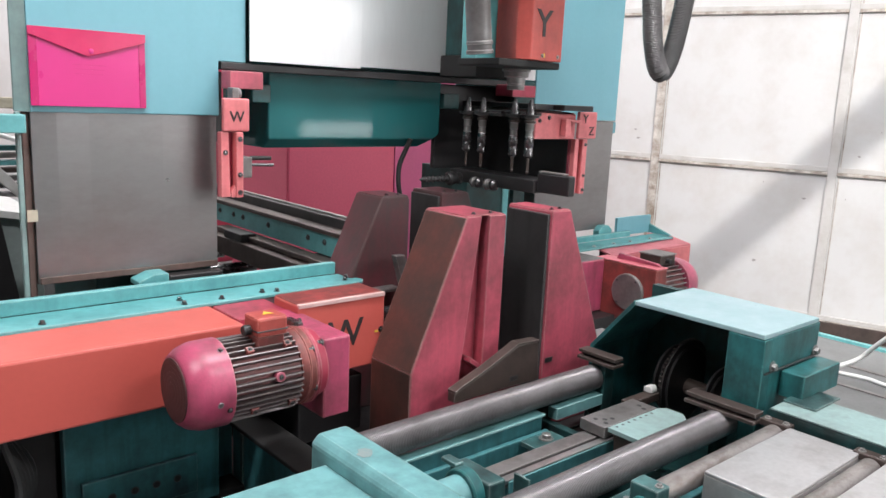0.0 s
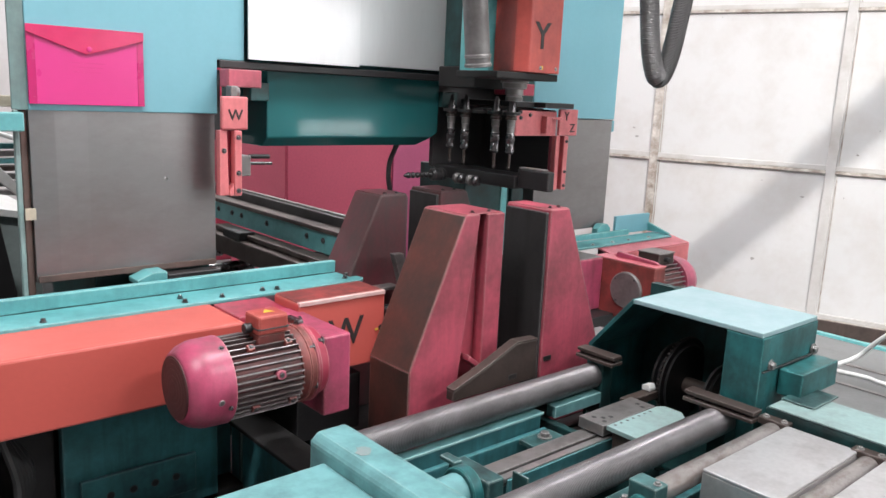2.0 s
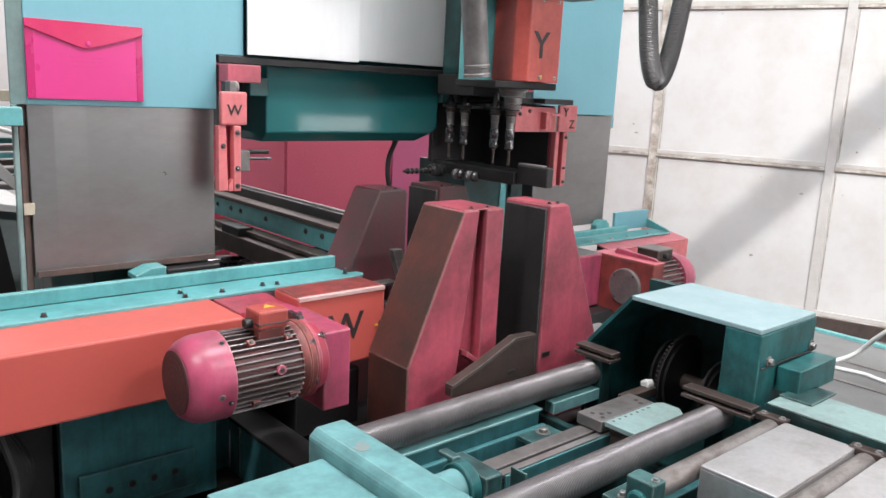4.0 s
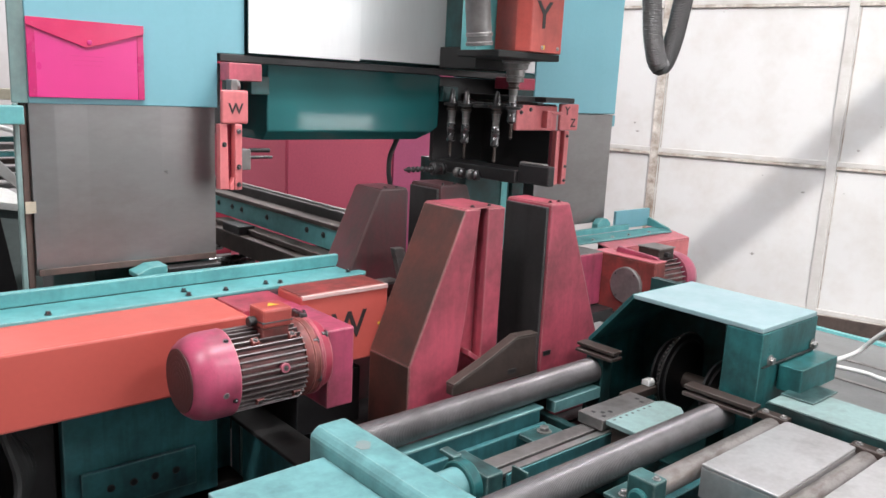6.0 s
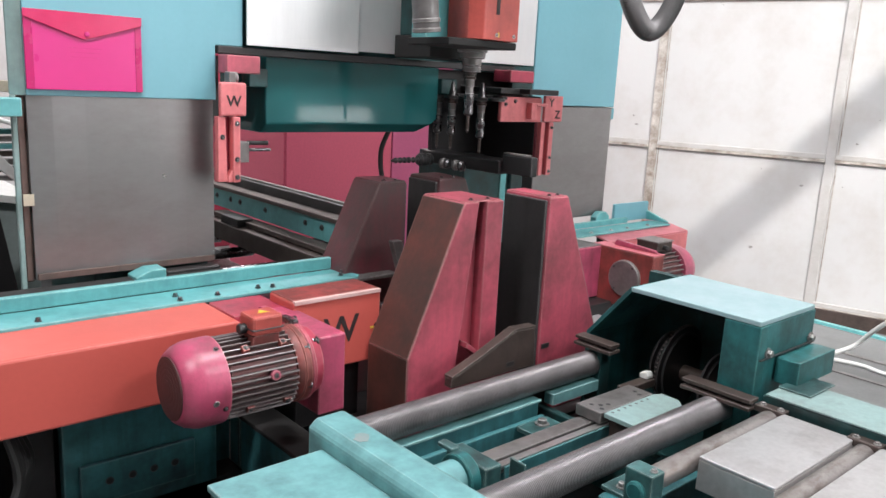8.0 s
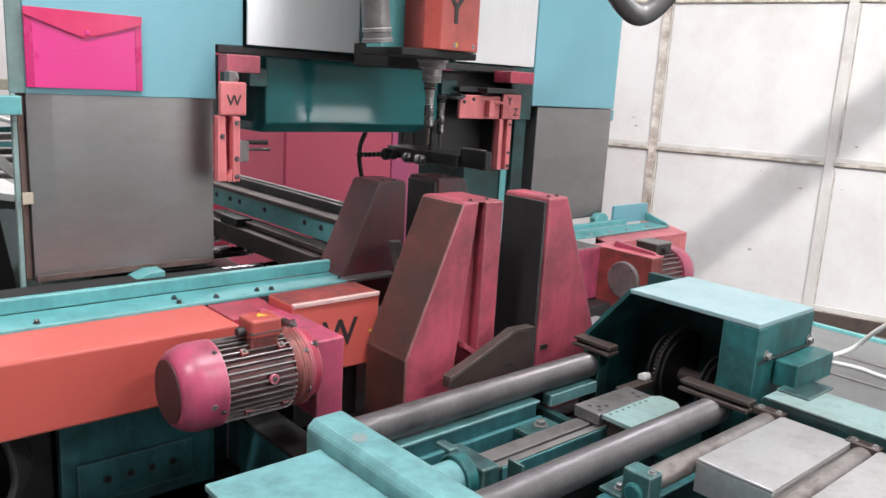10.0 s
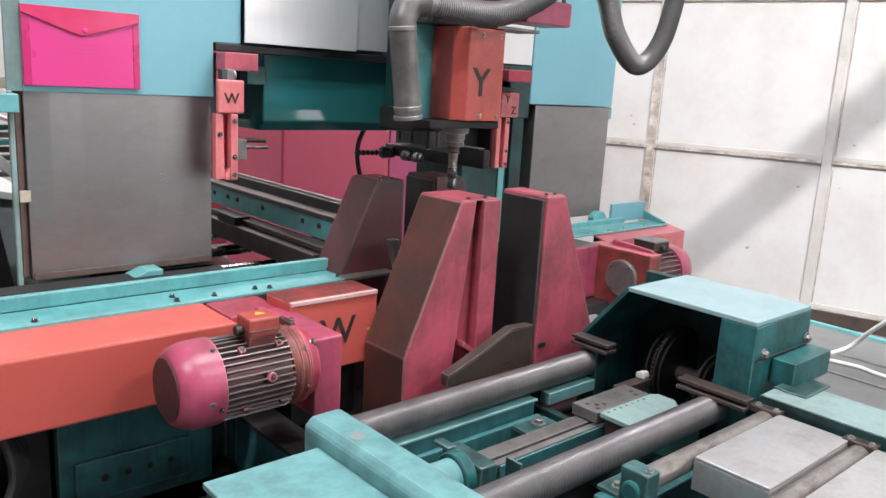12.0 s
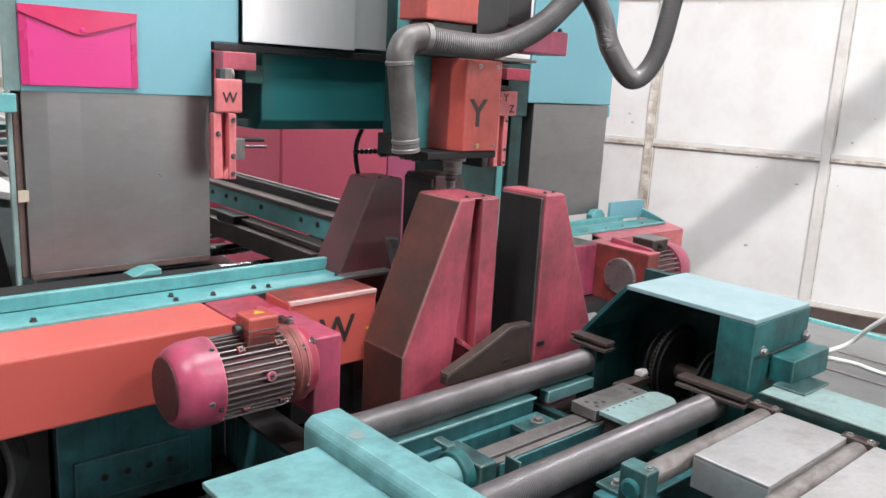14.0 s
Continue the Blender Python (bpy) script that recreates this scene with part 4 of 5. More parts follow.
def housing():
    h = thing("roller_drive_housing", (2.4, 1.3, 0.3), "turquoise sheet housing over the roller drive, open at the side", "machine housing")
    # roof colour is paler than the sides: its gloss is painted in
    part("roof", prism([(1.047, 0.978), (1.047, 0.994), (1.514, 0.994), (1.514, 0.978)], "x", 2.22, 2.585, 0.003), GLOSS_TURQ, h, "scuffed turquoise roof plate with its gloss painted pale")
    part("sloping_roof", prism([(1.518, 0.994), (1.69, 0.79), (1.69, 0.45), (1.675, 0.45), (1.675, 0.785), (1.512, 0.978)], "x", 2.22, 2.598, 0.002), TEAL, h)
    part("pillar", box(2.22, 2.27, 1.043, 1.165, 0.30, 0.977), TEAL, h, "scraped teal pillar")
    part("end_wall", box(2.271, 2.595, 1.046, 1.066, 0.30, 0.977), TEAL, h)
    # inner walls take the darker teal: the housing's inner shade is in the colour
    part("back_wall", box(2.575, 2.595, 1.067, 1.674, 0.3, 0.977), TEAL_OILY_SHADED, h)
    part("inner_sheet", box(2.56, 2.574, 1.068, 1.674, 0.451, 0.976, 0), TEAL_OILY_SHADED, h)
    part("floor_plate", box(2.22, 2.575, 1.167, 1.674, 0.30, 0.45), TEAL_OILY_SHADED, h)
    for x, y, z, r in WHEELS:
        prof = [(0, 0.02), (0.001, r - 0.025), (0.005, r - 0.022), (0.006, r - 0.006), (0.008, r), (0.016, r), (0.018, r - 0.02), (0.024, r - 0.025)]
        part("chain_wheel", lathe(prof, (x, y, z), (0, -1, 0), None, 44), DARK, h, "dark greasy chain wheel")
    bm = bmesh.new()
    for i in range(60):
        a = 2 * math.pi * i / 60
        bm = lathe([(0.004, 0.003), (0.012, 0.003)], (2.45 + 0.157 * math.cos(a), 1.442, 0.68 + 0.157 * math.sin(a)), (0, -1, 0), bm, 6)
    tagged(part("chain", bm, BROWN, h, "greasy roller chain"), kind="stuff")
    part("shaft", rod((2.45, 1.16, 0.665), (2.45, 1.53, 0.665), 0.03), BROWN, h)
    part("motor", rod((2.47, 1.10, 0.69), (2.47, 1.21, 0.69), 0.10, None, 32), BROWN, h, "brown drum of the drive motor")
    for y0, y1, z in ((1.011, 1.243, 0.772), (1.522, 1.680, 0.792)):
        b = part("guide_bar", box(2.145, 2.195, y0, y1, z - 0.012, z, 0.002), BROWN, h, "dark steel guide bar")
        part("lower_lip", box(2.138, 2.2, y0, y1, z - 0.034, z - 0.022, 0.002), BROWN, b)
        part("web", box(2.16, 2.18, y0 + 0.004, y1 - 0.004, z - 0.022, z - 0.012, 0), DARK, b)
        part("bracket", box(2.16, 2.219, (y0 + y1) / 2 - 0.03, (y0 + y1) / 2 + 0.03, 0.56, z - 0.034), TEAL_OILY_SHADED, b)
    s = part("side_box", box(2.34, 2.593, 0.965, 1.042, 0.78, 0.862, 0.004), TEAL, h, "teal junction box")
    part("seam", box(2.23, 2.59, 1.036, 1.043, 0.868, 0.872, 0), DARK, h)
    for x in (2.28, 2.57):
        part("bolt", bolt((x, 1.043, 0.885), (0, -1, 0), 0.012, 0.012), PLATE, h)


def side_beam():
    b = thing("conveyor_side_beam", (2.3, 0.0, 0), "turquoise side beam of the roller conveyor", "beam")
    part("beam", box(2.215, 2.41, -1.6, 1.01, 0.55, 0.776), TEAL_OILY_SHADED, b)
    # paler sheet on top: the gloss of the beam's top is painted in
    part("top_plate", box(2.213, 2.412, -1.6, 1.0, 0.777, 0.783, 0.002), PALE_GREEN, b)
    part("cover_plate", box(2.29, 2.46, 0.90, 1.0, 0.784, 0.790, 0.002), TURQ_DIRTY, b)
    part("leg", box(2.25, 2.38, 0.7, 0.85, 0, 0.55), TEAL_OILY_SHADED, b)
    part("leg", box(2.25, 2.38, -0.9, -0.75, 0, 0.55), TEAL_OILY_SHADED, b)
    for y in (0.963, 0.696, 0.43):
        k = part("roller_bracket", box(2.175, 2.214, y - 0.04, y + 0.05, 0.735, 0.757), BROWN, b)
        part("bolt", bolt((2.19, y + 0.03, 0.757), (0, 0, 1), 0.007), PLATE, k)
        part("bolt", bolt((2.19, y - 0.025, 0.757), (0, 0, 1), 0.007), PLATE, k)


def table():
    t = thing("table_frame", (1.6, 1.2, 0), "teal welded frame of the roller table", "machine frame")
    part("side_beam", prism([(0.925, 0.4), (0.925, 0.83), (0.945, 0.85), (1.022, 0.85), (1.07, 0.808), (1.07, 0.4)], "y", -0.4, 1.497, 0.008), TABLE_TURQ, t, "light turquoise side beam with chipped paint")
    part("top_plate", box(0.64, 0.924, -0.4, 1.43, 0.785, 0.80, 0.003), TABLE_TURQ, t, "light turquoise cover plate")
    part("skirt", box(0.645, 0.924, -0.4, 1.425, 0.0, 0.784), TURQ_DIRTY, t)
    part("chip", prism([(0.955, 1.325), (0.972, 1.318), (0.985, 1.33), (0.995, 1.345), (0.985, 1.362), (0.968, 1.366), (0.962, 1.352), (0.950, 1.345)], "z", 0.8502, 0.8508, 0), CHIP, t)
    part("pan", box(1.071, 2.22, -1.0, 1.66, 0.25, 0.42), DARK, t, "oily black sump pan")
    part("bearer", box(1.25, 1.85, 1.575, 1.61, 0.58, 0.640, 0.002), TEAL_LOW, t)
    part("bearer_strip", box(1.25, 1.86, 1.570, 1.614, 0.641, 0.648, 0.001), TABLE_TURQ, t)
    part("bearer_plate", box(1.08, 1.86, 1.55, 1.568, 0.42, 0.60), TEAL_LOW, t)
    part("bearer", box(1.92, 2.196, 1.572, 1.612, 0.61, 0.650, 0.002), TABLE_TURQ, t)
    part("cross_plate", box(1.90, 1.93, 1.15, 1.66, 0.42, 0.60), TEAL_OILY_SHADED, t)
    k = part("shelf_plate", box(1.72, 1.86, 1.45, 1.545, 0.585, 0.60, 0.002), TURQ_DIRTY, t)
    part("bolt", bolt((1.80, 1.51, 0.60), (0, 0, 1), 0.016, 0.014), PLATE, k)
    # positioning slide between the rollers
    part("guide_bar", box(1.39, 1.99, 1.345, 1.398, 0.610, 0.66, 0.002), PLATE, t, "flat ground guide bar")
    part("guide_bar", box(1.40, 1.99, 1.312, 1.336, 0.646, 0.658, 0.002), BRIGHT, t, "bright flat guide bar")
    part("guide_angle", box(1.42, 1.99, 1.304, 1.311, 0.55, 0.655, 0.002), TEAL_LOW, t)
    part("guide_edge", box(1.42, 1.99, 1.278, 1.303, 0.565, 0.575, 0.002), BRIGHT, t)
    part("stop_tab", box(1.418, 1.424, 1.235, 1.29, 0.62, 0.69, 0.001), TURQ_DIRTY, t)
    b = part("end_block", box(1.325, 1.385, 1.285, 1.44, 0.56, 0.685, 0.006), TURQ_DIRTY, t, "turquoise end block with bolts")
    part("top_tab", box(1.31, 1.34, 1.40, 1.46, 0.686, 0.70), TURQ_DIRTY, b)
    for y, z in ((1.31, 0.60), (1.34, 0.585), (1.41, 0.66)):
        part("bolt", bolt((1.325, y, z), (-1, 0, 0), 0.013, 0.012), TURQ_DIRTY, b)
    part("cylinder", rod((1.07, 1.36, 0.64), (1.325, 1.36, 0.64), 0.05, None, 28), TABLE_TURQ, t, "light turquoise cylinder")
    part("flange", rod((1.29, 1.36, 0.64), (1.326, 1.36, 0.64), 0.065, None, 28), TEAL, t)
    lb = part("left_bearing", box(1.512, 1.566, 0.920, 0.998, 0.661, 0.765, 0.005), TURQ_DIRTY, t, "scuffed turquoise bearing block")
    part("bolt", bolt((1.54, 0.935, 0.765), (0, 0, 1), 0.007), PLATE, lb)
    part("bearing_cap", lathe([(0, 0.020), (0.004, 0.026), (0.012, 0.026)], (1.500, 0.959, 0.712), (1, 0, 0), None, 24), TEAL, t)
    part("left_bearing", box(1.512, 1.566, 0.655, 0.733, 0.661, 0.765, 0.005), TURQ_DIRTY, t)
    part("left_rail", box(1.50, 1.62, -1.0, 1.06, 0.50, 0.66), TEAL_LOW, t)
    part("cross_beam", box(1.621, 2.21, 1.0, 1.07, 0.50, 0.62), TEAL_LOW, t)
    sp = part("small_plate", box(1.53, 1.70, 1.005, 1.075, 0.661, 0.672, 0.002), TURQ_DIRTY, t)
    for x in (1.56, 1.66):
        part("bolt", bolt((x, 1.035, 0.672), (0, 0, 1), 0.009, 0.012), PLATE, sp)
    part("leg", box(1.1, 1.25, 0.5, 0.65, 0, 0.25), TEAL_OILY_SHADED, t)
    part("leg", box(2.0, 2.15, 0.5, 0.65, 0, 0.25), TEAL_OILY_SHADED, t)
    s = thing("positioning_slide", (1.97, 1.3, 0.66), "two machined plates on the guide bars", "slide")
    p = part("steel_plate", box(1.835, 2.105, 1.315, 1.41, 0.664, 0.70, 0.003), PLATE, s, "grey machined plate with tapped holes")
    for x, y in ((1.865, 1.335), (1.885, 1.355), (1.865, 1.375), (1.91, 1.345), (2.06, 1.335), (2.07, 1.36)):
        part("hole", rod((x, y, 0.697), (x, y, 0.7006), 0.008, None, 12), DARK, p)
    q = part("green_plate", prism([(1.845, 1.205), (2.10, 1.205), (2.13, 1.235), (2.13, 1.295), (2.105, 1.312), (1.845, 1.312)], "z", 0.685, 0.70, 0.002), PALE_GREEN, s, "scuffed pale turquoise plate")
    for i in range(7):
        part("hole", rod((1.87 + 0.03 * i, 1.298, 0.697), (1.87 + 0.03 * i, 1.298, 0.7006), 0.005, None, 10), DARK, q)
    part("carriage", box(1.87, 2.08, 1.22, 1.31, 0.60, 0.684), BROWN, s)
    part("white_stop", prism([(1.412, 0.69), (1.412, 0.702), (1.42, 0.714), (1.445, 0.708), (1.445, 0.69)], "x", 2.215, 2.250), WHITE, s)
    part("stop_arm", box(2.09, 2.255, 1.405, 1.445, 0.66, 0.689), BROWN, s)


def trays():
    for x0, x1, y0, y1 in ((1.731, 2.188, 0.728, 0.928), (1.731, 2.188, 0.46, 0.66)):
        t = thing("steel_cover_tray", (x0, y0, 0.6), "scuffed grey steel cover between the rollers", "cover", "covers between the rollers")
        part("top", box(x0, x1, y0, y1, 0.742, 0.752, 0.003), TRAY, t)
        part("front_flange", box(x0, x0 + 0.006, y0, y1, 0.661, 0.7415, 0.001), TRAY, t)
        part("flange", box(x0 + 0.007, x1, y0, y0 + 0.006, 0.661, 0.7415, 0.001), TRAY, t)
        part("flange", box(x0 + 0.007, x1, y1 - 0.006, y1, 0.661, 0.7415, 0.001), TRAY, t)


def far_platform():
    p = thing("service_platform", (4.3, 0.8, 0), "grey steel platform with turquoise edge strips", "platform")
    part("deck", box(3.55, 4.95, -2.0, 2.0, 0.0, 0.28), CONCRETE, p)
    for x in (3.75, 4.1, 4.45):
        part("strip", box(x, x + 0.03, -2.0, 2.0, 0.281, 0.287, 0.001), PLATE, p)
    part("edge_strip", box(4.92, 4.955, -2.0, 2.0, 0.281, 0.30, 0.001), TURQ, p)
    part("edge_strip", box(3.45, 3.549, -2.0, 1.6, 0.0, 0.31, 0.004), TEAL, p)
    for i, pts in enumerate((((2.59, 1.02, 0.79), (2.68, 1.03, 0.80), (2.8, 0.985, 0.828), (2.8, 0.91, 0.92), (2.8, 0.75, 1.08)),
                             ((2.59, 1.0, 0.79), (2.68, 1.04, 0.79), (2.8, 0.957, 0.765), (2.8, 0.889, 0.76), (2.8, 0.7, 0.75)))):
        solo("white_cable", tube(pts, 0.008), WHITE, "white plastic conduit leaving the junction box", "cable", "conduits at the junction box")
    q = thing("blue_bin", (5.35, 1.55, 0.28), "small deep blue bin by the wall", "bin")
    part("shell", lathe([(0, 0.10), (0.3, 0.12), (0.31, 0.125), (0.32, 0.12)], (5.55, 1.30, 0.0), (0, 0, 1), None, 20), BLUE, q)


def machine_base():
    b = thing("drill_unit_stand", (0.8, 2.6, 0), "dark oily teal machine base under the drill unit", "machine frame")
    part("body", box(-0.9, 1.15, 2.45, 3.1, 0, 0.72), MATT_BLACK, b)
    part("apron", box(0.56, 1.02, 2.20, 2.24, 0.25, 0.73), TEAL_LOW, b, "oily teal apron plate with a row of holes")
    for x in (0.68, 0.746, 0.81, 0.875):
        part("hole", rod((x, 2.180, 0.463), (x, 2.19, 0.463), 0.012, None, 14), DARK, b)
    part("hole_plate", box(0.60, 0.94, 2.182, 2.199, 0.40, 0.525, 0.003), TEAL_LOW, b)
    part("post", box(0.44, 0.55, 2.24, 2.45, 0, 0.74), DARK, b)
    part("foot_plate", box(0.3, 1.11, 2.20, 2.44, 0.0, 0.36), MATT_BLACK, b)
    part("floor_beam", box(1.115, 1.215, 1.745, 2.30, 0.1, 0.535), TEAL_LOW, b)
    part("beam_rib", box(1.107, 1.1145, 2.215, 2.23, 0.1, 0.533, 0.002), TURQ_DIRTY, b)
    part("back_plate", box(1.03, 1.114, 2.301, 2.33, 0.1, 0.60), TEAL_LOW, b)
    part("beam_strip", box(1.105, 1.225, 1.745, 2.30, 0.5351, 0.55), MATT_BLACK, b)
    # added block that hides the bright floor; its black stands in for shade
    part("front_filler", box(-0.9, 1.11, 1.95, 2.19, 0.0, 0.30), MATT_BLACK, b)
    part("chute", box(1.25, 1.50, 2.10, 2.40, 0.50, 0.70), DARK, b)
    part("slide_bed", box(-0.9, 1.20, 2.47, 2.56, 0.74, 0.97), MATT_BLACK, b)
    c = thing("cable_bundle", (0.3, 2.2, 0.4), "black hoses looped under the drill unit", "hose")
    for i in range(7):
        y = 2.10 + 0.03 * i
        part("hose", tube([(-0.2, y, 0.6 - 0.05 * i), (0.25, y - 0.05, 0.42 - 0.03 * i), (0.42 + 0.015 * i, y, 0.55), (0.40, y + 0.05, 0.75)], 0.012, None, 8), RUBBER, c)


def right_unit():
    u = thing("horizontal_drill_unit", (3.0, 2.2, 0.72), "orange horizontal drill unit facing the first one", "drill unit")
    part("rail_web", box(2.62, 3.56, 2.500, 2.525, 0.976, 1.006), TURQ, u)
    pl = part("rail_plate", prism([(2.60, 2.39), (2.62, 2.37), (3.78, 2.37), (3.78, 2.499), (2.60, 2.499)], "z", 0.966, 0.976), TURQ, u)
    for x in (2.98, 3.12, 3.28, 3.42, 3.6):
        part("bolt", bolt((x, 2.40, 0.976), (0, 0, 1), 0.008), BRIGHT, pl)
    part("stop_plate", box(3.47, 3.78, 2.526, 2.545, 0.98, 1.080), SKY_BLUE, u)
    part("stop_gusset", prism([(2.526, 0.978), (2.526, 1.03), (2.38, 0.985), (2.38, 0.978)], "x", 3.765, 3.779), TURQ, u)
    part("shoe", prism([(3.32, 0.985), (3.32, 1.02), (3.35, 1.045), (3.40, 1.045), (3.43, 1.02), (3.43, 0.985)], "y", 2.53, 2.57), TURQ, u)
    part("cover", prism([(3.16, 2.41), (3.065, 2.24), (3.746, 2.24), (3.95, 2.56), (3.80, 2.56), (3.76, 2.46), (3.70, 2.42)], "z", 0.955, 0.964, 0.002), PINKISH, u, "pinkish red top sheet of the cover")
    part("cover_front", box(3.085, 3.745, 2.243, 2.250, 0.80, 0.954, 0.001), SALMON, u, "salmon cover front")
    part("cover_end", prism([(3.746, 2.245), (3.753, 2.243), (3.953, 2.556), (3.945, 2.558)], "z", 0.80, 0.954, 0.001), PINKISH, u)
    part("cover_mouth", prism([(3.166, 2.40), (3.075, 2.252), (3.085, 2.252), (3.18, 2.40)], "z", 0.86, 0.954, 0), MATT_BLACK, u)
    w = part("nose_cover", box(2.50, 2.949, 2.20, 2.36, 0.72, 0.968, 0.006), FANCOVER, u, "pink red nose cover with oil smears")
    part("mark", box(2.70, 2.712, 2.1975, 2.1995, 0.855, 0.865, 0), YELLOW, w)
    part("screw", bolt((2.725, 2.20, 0.862), (0, -1, 0), 0.007), CHROME, w)
    part("top_strip", box(2.50, 2.948, 2.205, 2.355, 0.9685, 0.972, 0.001), PLATE, w)
    part("case", box(2.951, 3.035, 1.915, 2.25, 0.70, 0.966, 0.006), RUSTRED, u, "red belt case with rust and oil")
    part("case_lid", box(2.950, 3.037, 1.913, 2.252, 0.9665, 0.972, 0.002), PINKISH, u)
    dc = part("disc", lathe([(0, 0.08), (0.003, 0.0845), (0.016, 0.0845)], (2.934, 2.055, 0.842), (1, 0, 0), None, 44), PLATE, u, "round grey cover disc")
    for k in range(4):
        a = radians(90 * k + 40)
        part("disc_screw", rod((2.931, 2.055 + 0.072 * math.cos(a), 0.842 + 0.072 * math.sin(a)), (2.9345, 2.055 + 0.072 * math.cos(a), 0.842 + 0.072 * math.sin(a)), 0.005, None, 8), DARK, dc)
    part("flap", prism([(1.93, 0.973), (2.17, 0.973), (2.16, 1.0), (1.95, 0.985)], "x", 3.0, 3.02), FANCOVER, u)
    part("spindle", rod((2.40, 2.2, 0.87), (2.50, 2.2, 0.87), 0.022), CHROME, u)
    my, mz = 2.05, 0.848
    mo = part("motor_body", rod((3.036, my, mz), (3.26, my, mz), 0.098, None, 36), MOTORBODY, u)
    for i in range(30):
        a = 2 * math.pi * i / 30
        d, t = Vector((0, math.cos(a), math.sin(a))), Vector((0, -math.sin(a), math.cos(a)))
        bm = bmesh.new()
        vs = [bm.verts.new(Vector((x, my, mz)) + d * r + t * k) for x in (3.05, 3.25) for r, k in ((0.09, 0.004), (0.114, 0.002), (0.114, -0.002), (0.09, -0.004))]
        for q in ((0, 1, 2, 3), (7, 6, 5, 4), (0, 4, 5, 1), (1, 5, 6, 2), (2, 6, 7, 3)):
            bm.faces.new([vs[j] for j in q])
        part("fin", bm, FIN, mo, smooth=False)
    part("fan_cover", lathe([(0, 0.112), (0, 0.118), (0.06, 0.118), (0.10, 0.105), (0.115, 0.085)], (3.26, my, mz), (1, 0, 0), None, 40), FANCOVER, u)
    tb = part("terminal_box", box(3.08, 3.20, 1.985, 2.10, 0.962, 1.004), BROWN, u)
    part("lid", box(3.076, 3.204, 1.981, 2.104, 1.0045, 1.010, 0.002), PLATE, tb)
    part("gland", rod((3.13, 1.962, 0.98), (3.13, 1.986, 0.98), 0.012, None, 12), DARK, tb)
    part("oil_hose", tube([(2.96, 2.0, 0.70), (2.90, 1.95, 0.66), (2.80, 1.93, 0.60), (2.72, 1.95, 0.50)], 0.022), RUBBER, u, "black rubber hose")
    part("drip_plate", box(2.70, 2.86, 2.02, 2.12, 0.66, 0.666, 0.001), TRAY, u)
    part("support", box(2.6, 3.6, 2.12, 2.5, 0.03, 0.715), DARK, u)
    u.location.z -= 0.03


def behind():
    for x0, x1, y0, y1, h in ((2.868, 3.838, 5.0, 5.9, 2.3), (3.845, 4.95, 5.02, 5.9, 2.3), (3.0, 3.9, 6.9, 7.5, 2.2)):
        c = thing("control_cabinet", ((x0 + x1) / 2, y0, 0), "tall magenta sheet metal cabinet behind the portal", "cabinet", "magenta cabinets")
        m = CABINET_PURPLE if x0 > 3.84 else CABINET
        part("body", box(x0, x1, y0 + 0.02, y1, 0, h), m, c)
        d = part("door", box(x0 + 0.01, x1 - 0.01, y0, y0 + 0.019, 0.08, h - 0.02), m, c)
        part("handle", box(x1 - 0.08, x1 - 0.06, y0 - 0.02, y0, 1.7, 1.85), DARK, d)
    k = thing("outfeed_conveyor", (1.75, 3.4, 0), "turquoise outfeed conveyor side with black rail", "conveyor")
    part("rail", box(1.725, 1.80, 2.58, 4.6, 1.055, 1.075), BROWN, k, "worn brown rail top")
    part("rail_back", box(1.80, 1.86, 2.58, 4.6, 1.0, 1.115), DARK, k)
    part("rod", rod((1.83, 2.58, 1.118), (1.83, 4.6, 1.118), 0.008), PLATE, k)
    sd = part("side", box(1.735, 1.77, 2.58, 4.6, 0.965, 1.054), TURQ, k, "turquoise side plate with bolts")
    for y in (2.72, 2.85, 3.2, 3.45, 3.55, 3.7):
        part("bolt", bolt((1.735, y, 1.02), (-1, 0, 0), 0.009), DARK, sd)
    part("beam", box(1.62, 1.72, 2.58, 3.66, 0.85, 0.935), BROWN, k, "rusty brown beam")
    part("strip", box(1.66, 1.734, 2.58, 3.6, 0.94, 0.962), BROWN, k)
    part("block", box(1.62, 1.70, 3.25, 3.42, 0.937, 0.975), DARK, k)
    for i in range(4):
        part("pipe", tube([(1.3, 3.6 + 0.1 * i, 0.96 - 0.03 * i), (1.5, 3.62 + 0.08 * i, 0.93 - 0.03 * i), (1.62, 3.55 + 0.05 * i, 0.955 - 0.03 * i)], 0.009), BROWN, k)
    for y, z in ((3.0, 0.80), (3.35, 0.80), (3.7, 0.80), (4.1, 0.8)):
        part("roller", rod((1.1, y, z), (1.75, y, z), 0.025), CHROME, k)
    part("leg", box(1.70, 1.80, 2.7, 2.8, 0, 0.96), TEAL_OILY_SHADED, k)
    part("leg", box(1.70, 1.80, 4.2, 4.3, 0, 0.96), TEAL_OILY_SHADED, k)
    part("base", box(1.0, 1.75, 2.65, 4.3, 0.3, 0.7), DARK, k)
    k.location.z += 0.015
    h = thing("lever_clamp", (1.3, 2.7, 1.35), "small grey clamp block with black lever", "clamp")
    part("block", box(1.30, 1.345, 2.60, 2.66, 1.33, 1.405), PLATE, h)
    part("lever", rod((1.345, 2.62, 1.40), (1.42, 2.60, 1.40), 0.008), RUBBER, h)
    part("pin", rod((1.345, 2.62, 1.375), (1.43, 2.60, 1.375), 0.006), CHROME, h)
    g = thing("tool_changer_stand", (2.5, 2.95, 0), "dark teal stand under the tool magazine", "stand")
    part("block", box(2.43, 2.72, 2.62, 2.95, 0.0, 1.33), TEAL_OILY_SHADED, g)
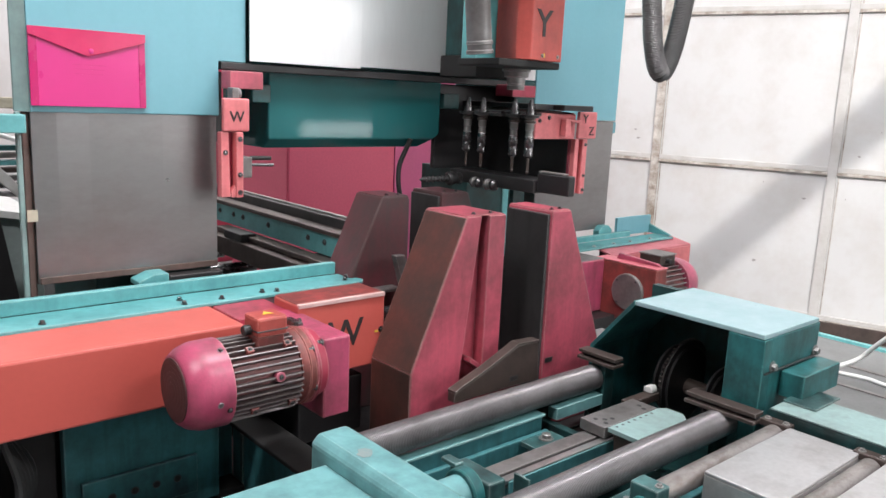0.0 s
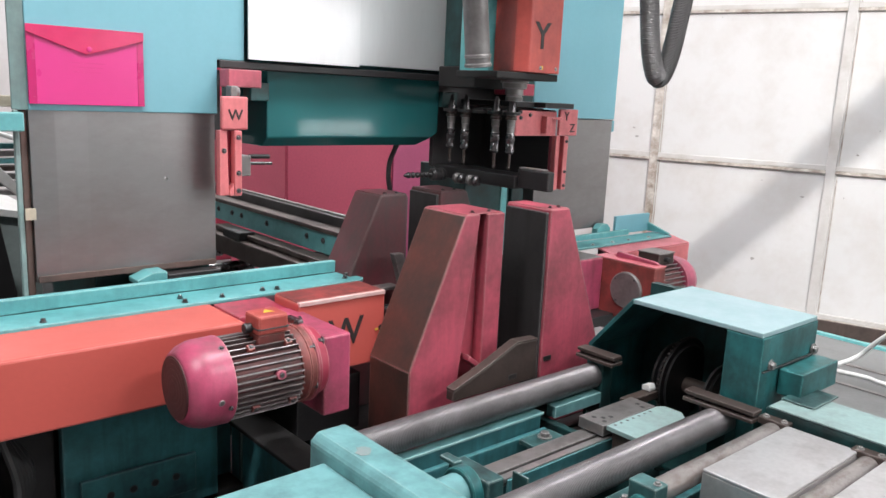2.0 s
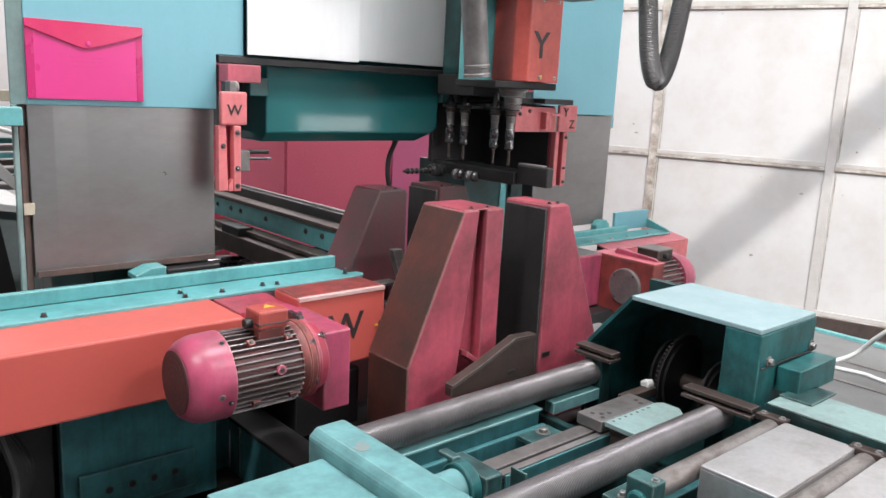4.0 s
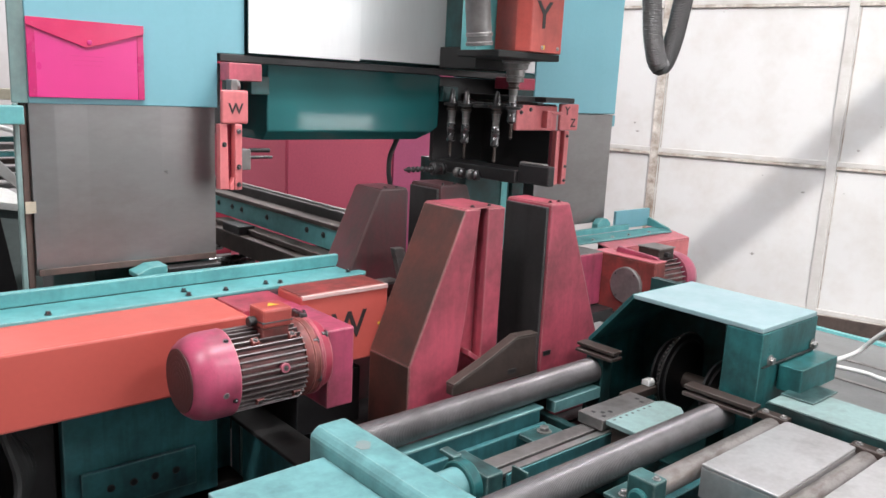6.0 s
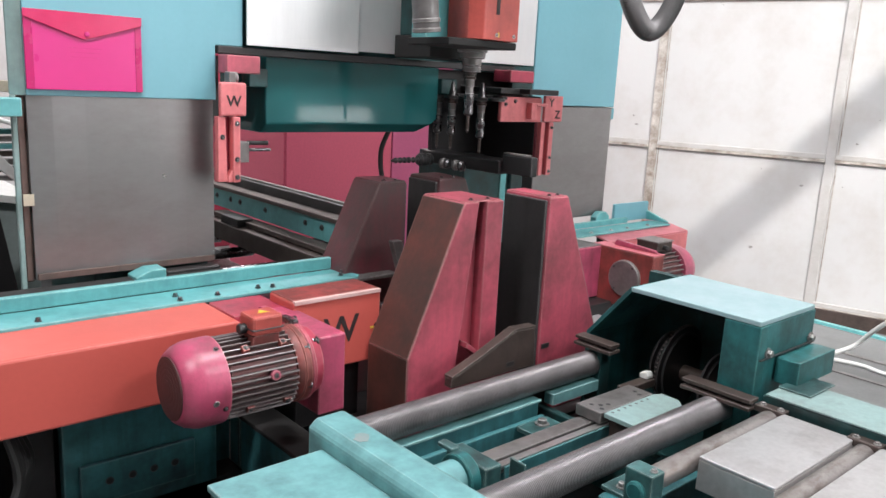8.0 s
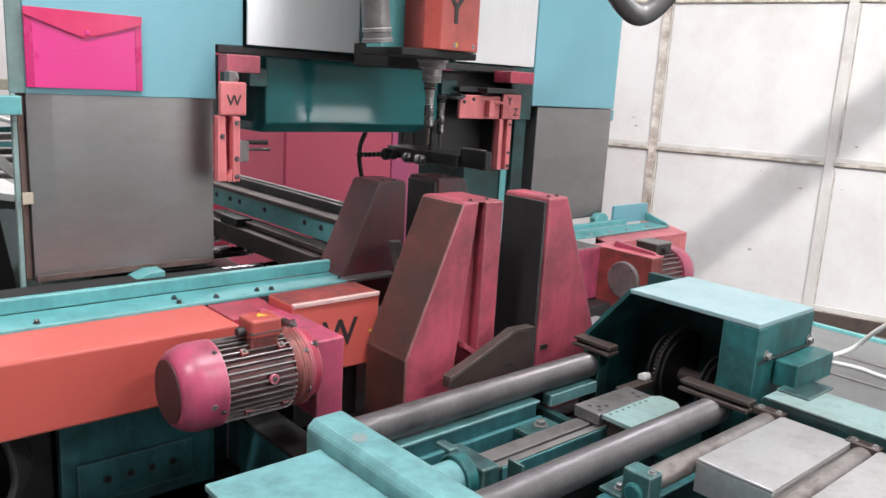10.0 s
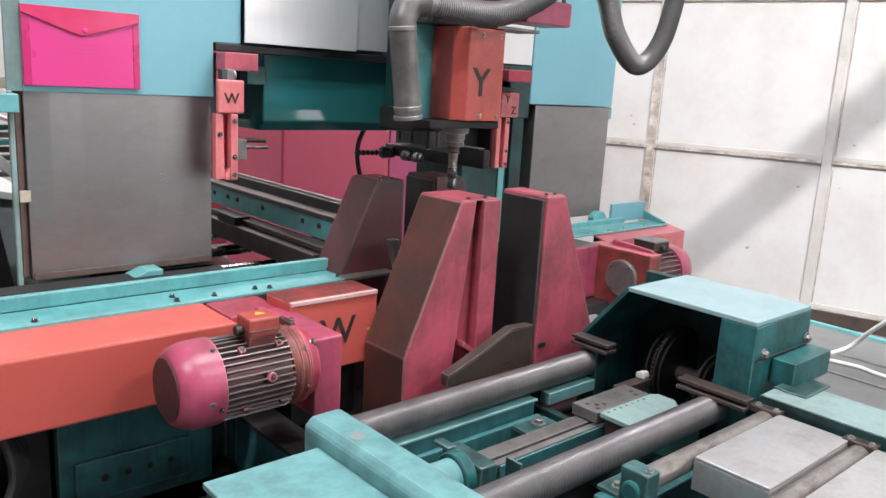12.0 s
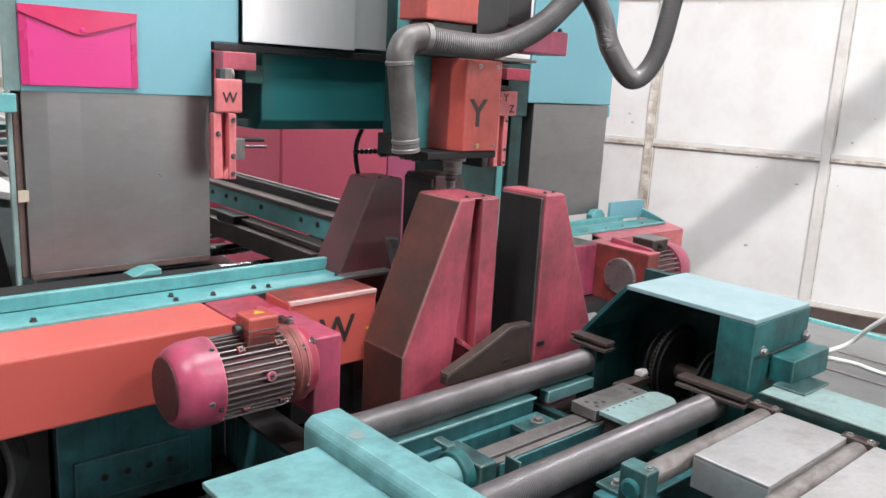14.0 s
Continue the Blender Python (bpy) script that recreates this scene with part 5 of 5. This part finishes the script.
    part("strip", box(2.66, 2.70, 2.612, 2.619, 0.9, 1.32), TURQ, g)
    # beside the column
    e = thing("side_cabinet", (0.6, 3.3, 0), "grey green cabinet with a white top sheet", "cabinet")
    part("body", prism([(0.60, 0), (0.60, 1.145), (0.79, 1.105), (0.79, 0)], "y", 3.26, 3.8), GREYGREEN, e)
    part("top_sheet", prism([(0.58, 1.150), (0.58, 1.178), (0.80, 1.135), (0.80, 1.107)], "y", 3.23, 3.8, 0.002), WHITE, e, "white top sheet, slightly tilted")
    f = thing("side_shield", (0.45, 3.05, 0), "black leaning sheet shield", "shield")
    part("sheet", prism([(0.2, 0.5), (0.2, 1.153), (0.612, 1.153), (0.715, 0.5)], "y", 3.05, 3.065), DARK, f)
    part("foot", box(0.2, 0.715, 3.03, 3.085, 0.0, 0.499), DARK, f)
    r = thing("pipe_rack", (0.95, 4.6, 0), "pipes and rails of the conveyor beyond the column", "rack")
    for i, (z, m) in enumerate(((1.285, TEAL), (1.245, PLATE), (1.205, TURQ), (1.165, BROWN), (1.12, PLATE), (1.08, DARK), (1.03, PLATE))):
        part("rail", box(0.2, 1.3, 4.60 + 0.012 * i, 4.66 + 0.012 * i, z - 0.014, z + 0.014), m, r)
    part("beam", prism([(0.70, 1.415), (0.98, 1.09), (0.98, 1.035), (0.70, 1.30)], "y", 4.28, 4.34), WALLTRIM, r, "pale sloping beam")
    part("arch", tube([(0.60, 4.3, 1.40), (0.80, 4.3, 1.395), (0.91, 4.3, 1.362), (0.975, 4.3, 1.325), (1.02, 4.3, 1.20), (1.03, 4.3, 0.0)], 0.012), WHITE, r, "pale bent tube")
    part("post", box(1.04, 1.10, 4.50, 4.58, 0, 1.56), BROWN, r)
    part("ledge", box(0.2, 1.3, 4.88, 4.95, 1.48, 1.54), CREAM, r, "cream wooden ledge")
    part("ledge_post", box(1.15, 1.21, 4.88, 4.95, 0, 1.479), BROWN, r)


hall()
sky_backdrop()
wall_east()
lamps()
PORTAL, SLIDE_COVER, PANEL = portal()
hanging_guard()
folder()
clamp_w()
HEAD = head()
LOOP, SEGMENTS = hose_loop()
MAG = magazine()
CABLE = trailing_cable()
TOOLS = [tool("drill_tool", y) for y in (2.469, 2.378, 2.196)]
PICKED = tool("drill_tool", 2.11)
UNIT = drill_unit()
jaws()
rollers()
housing()
side_beam()
table()
trays()
far_platform()
right_unit()
machine_base()
behind()


# ---- what moves ----
HEAD_STEPS = [(0, 0, 0), (1.6, 0, 0), (2.0, 0.002, -0.050), (2.4, 0.002, -0.096), (3.2, 0.002, -0.098), (4.1, 0.002, -0.098), (4.9, 0.002, 0.002),
              (5.5, 0.001, 0.003), (6.2, 0.001, 0.003), (6.5, -0.039, 0.003), (7.0, -0.103, 0.005), (7.5, -0.167, 0.005), (8.0, -0.228, 0.004), (8.2, -0.255, 0.003),
              (8.8, -0.345, 0.0), (9.4, -0.415, -0.005), (9.9, -0.425, -0.03), (10.3, -0.392, -0.075), (10.5, -0.366, -0.096), (11.0, -0.300, -0.160),
              (11.5, -0.281, -0.225), (12.0, -0.281, -0.277), (13.0, -0.281, -0.279), (13.5, -0.279, -0.322), (14.0, -0.277, -0.387)]
MAG_STEPS = [(0, 0), (0.5, 0), (0.75, 0.06), (1.0, 0.088), (1.3, 0.096), (7.6, 0.096), (8.0, 0.177), (8.2, 0.245), (8.6, 0.36), (9.0, 0.427), (10.3, 0.429), (14.0, 0.429)]
UNIT_STEPS = [(0, 0, 0), (3.0, 0.009, 0), (5.5, 0.016, 0), (6.5, 0.020, 0), (6.75, 0.002, 0), (7.0, -0.005, 0), (7.5, -0.005, -0.002), (8.0, -0.005, -0.037), (8.3, -0.005, -0.047),
              (8.8, -0.005, -0.048), (14.0, -0.004, -0.048)]


def motions():
    at = ORIGIN[HEAD]
    walk(HEAD, [(t, pose(at.x + x, at.y, at.z + z)) for t, x, z in HEAD_STEPS])
    walk(SLIDE_COVER, [(t, pose(x, 0, 0)) for t, x, z in HEAD_STEPS])
    at = ORIGIN[MAG]
    walk(MAG, [(t, pose(at.x, at.y + y, at.z)) for t, y in MAG_STEPS])
    at = ORIGIN[CABLE]
    walk(CABLE, [(t, pose(at.x, at.y + 0.62 * y, at.z)) for t, y in MAG_STEPS])
    for k in TOOLS:
        at = ORIGIN[k]
        walk(k, [(t, pose(at.x, at.y + y, at.z)) for t, y in MAG_STEPS])
    at = ORIGIN[PICKED]
    rows = [(t, pose(at.x, at.y + y, at.z)) for t, y in MAG_STEPS if t < 2]
    rows += [(t, pose(at.x + x, at.y + 0.096, at.z + z + 0.098)) for t, x, z in HEAD_STEPS if t > 2.2]
    walk(PICKED, rows)
    at = ORIGIN[UNIT]
    walk(UNIT, [(t, pose(at.x + x, at.y, at.z + z)) for t, x, z in UNIT_STEPS])
    ends = [hose_curve(x, z) for t, x, z in HEAD_STEPS]
    for i, o in enumerate(SEGMENTS):
        rows = []
        for (t, x, z), loop in zip(HEAD_STEPS, ends):
            p, a = loop[i]
            rows.append((t, pose(*(p - ORIGIN[LOOP]), 0, a, 0)))
        walk(o, rows)
    walk(PANEL, [(t, pose(0, 0, z)) for t, x, z in UNIT_STEPS])


motions()
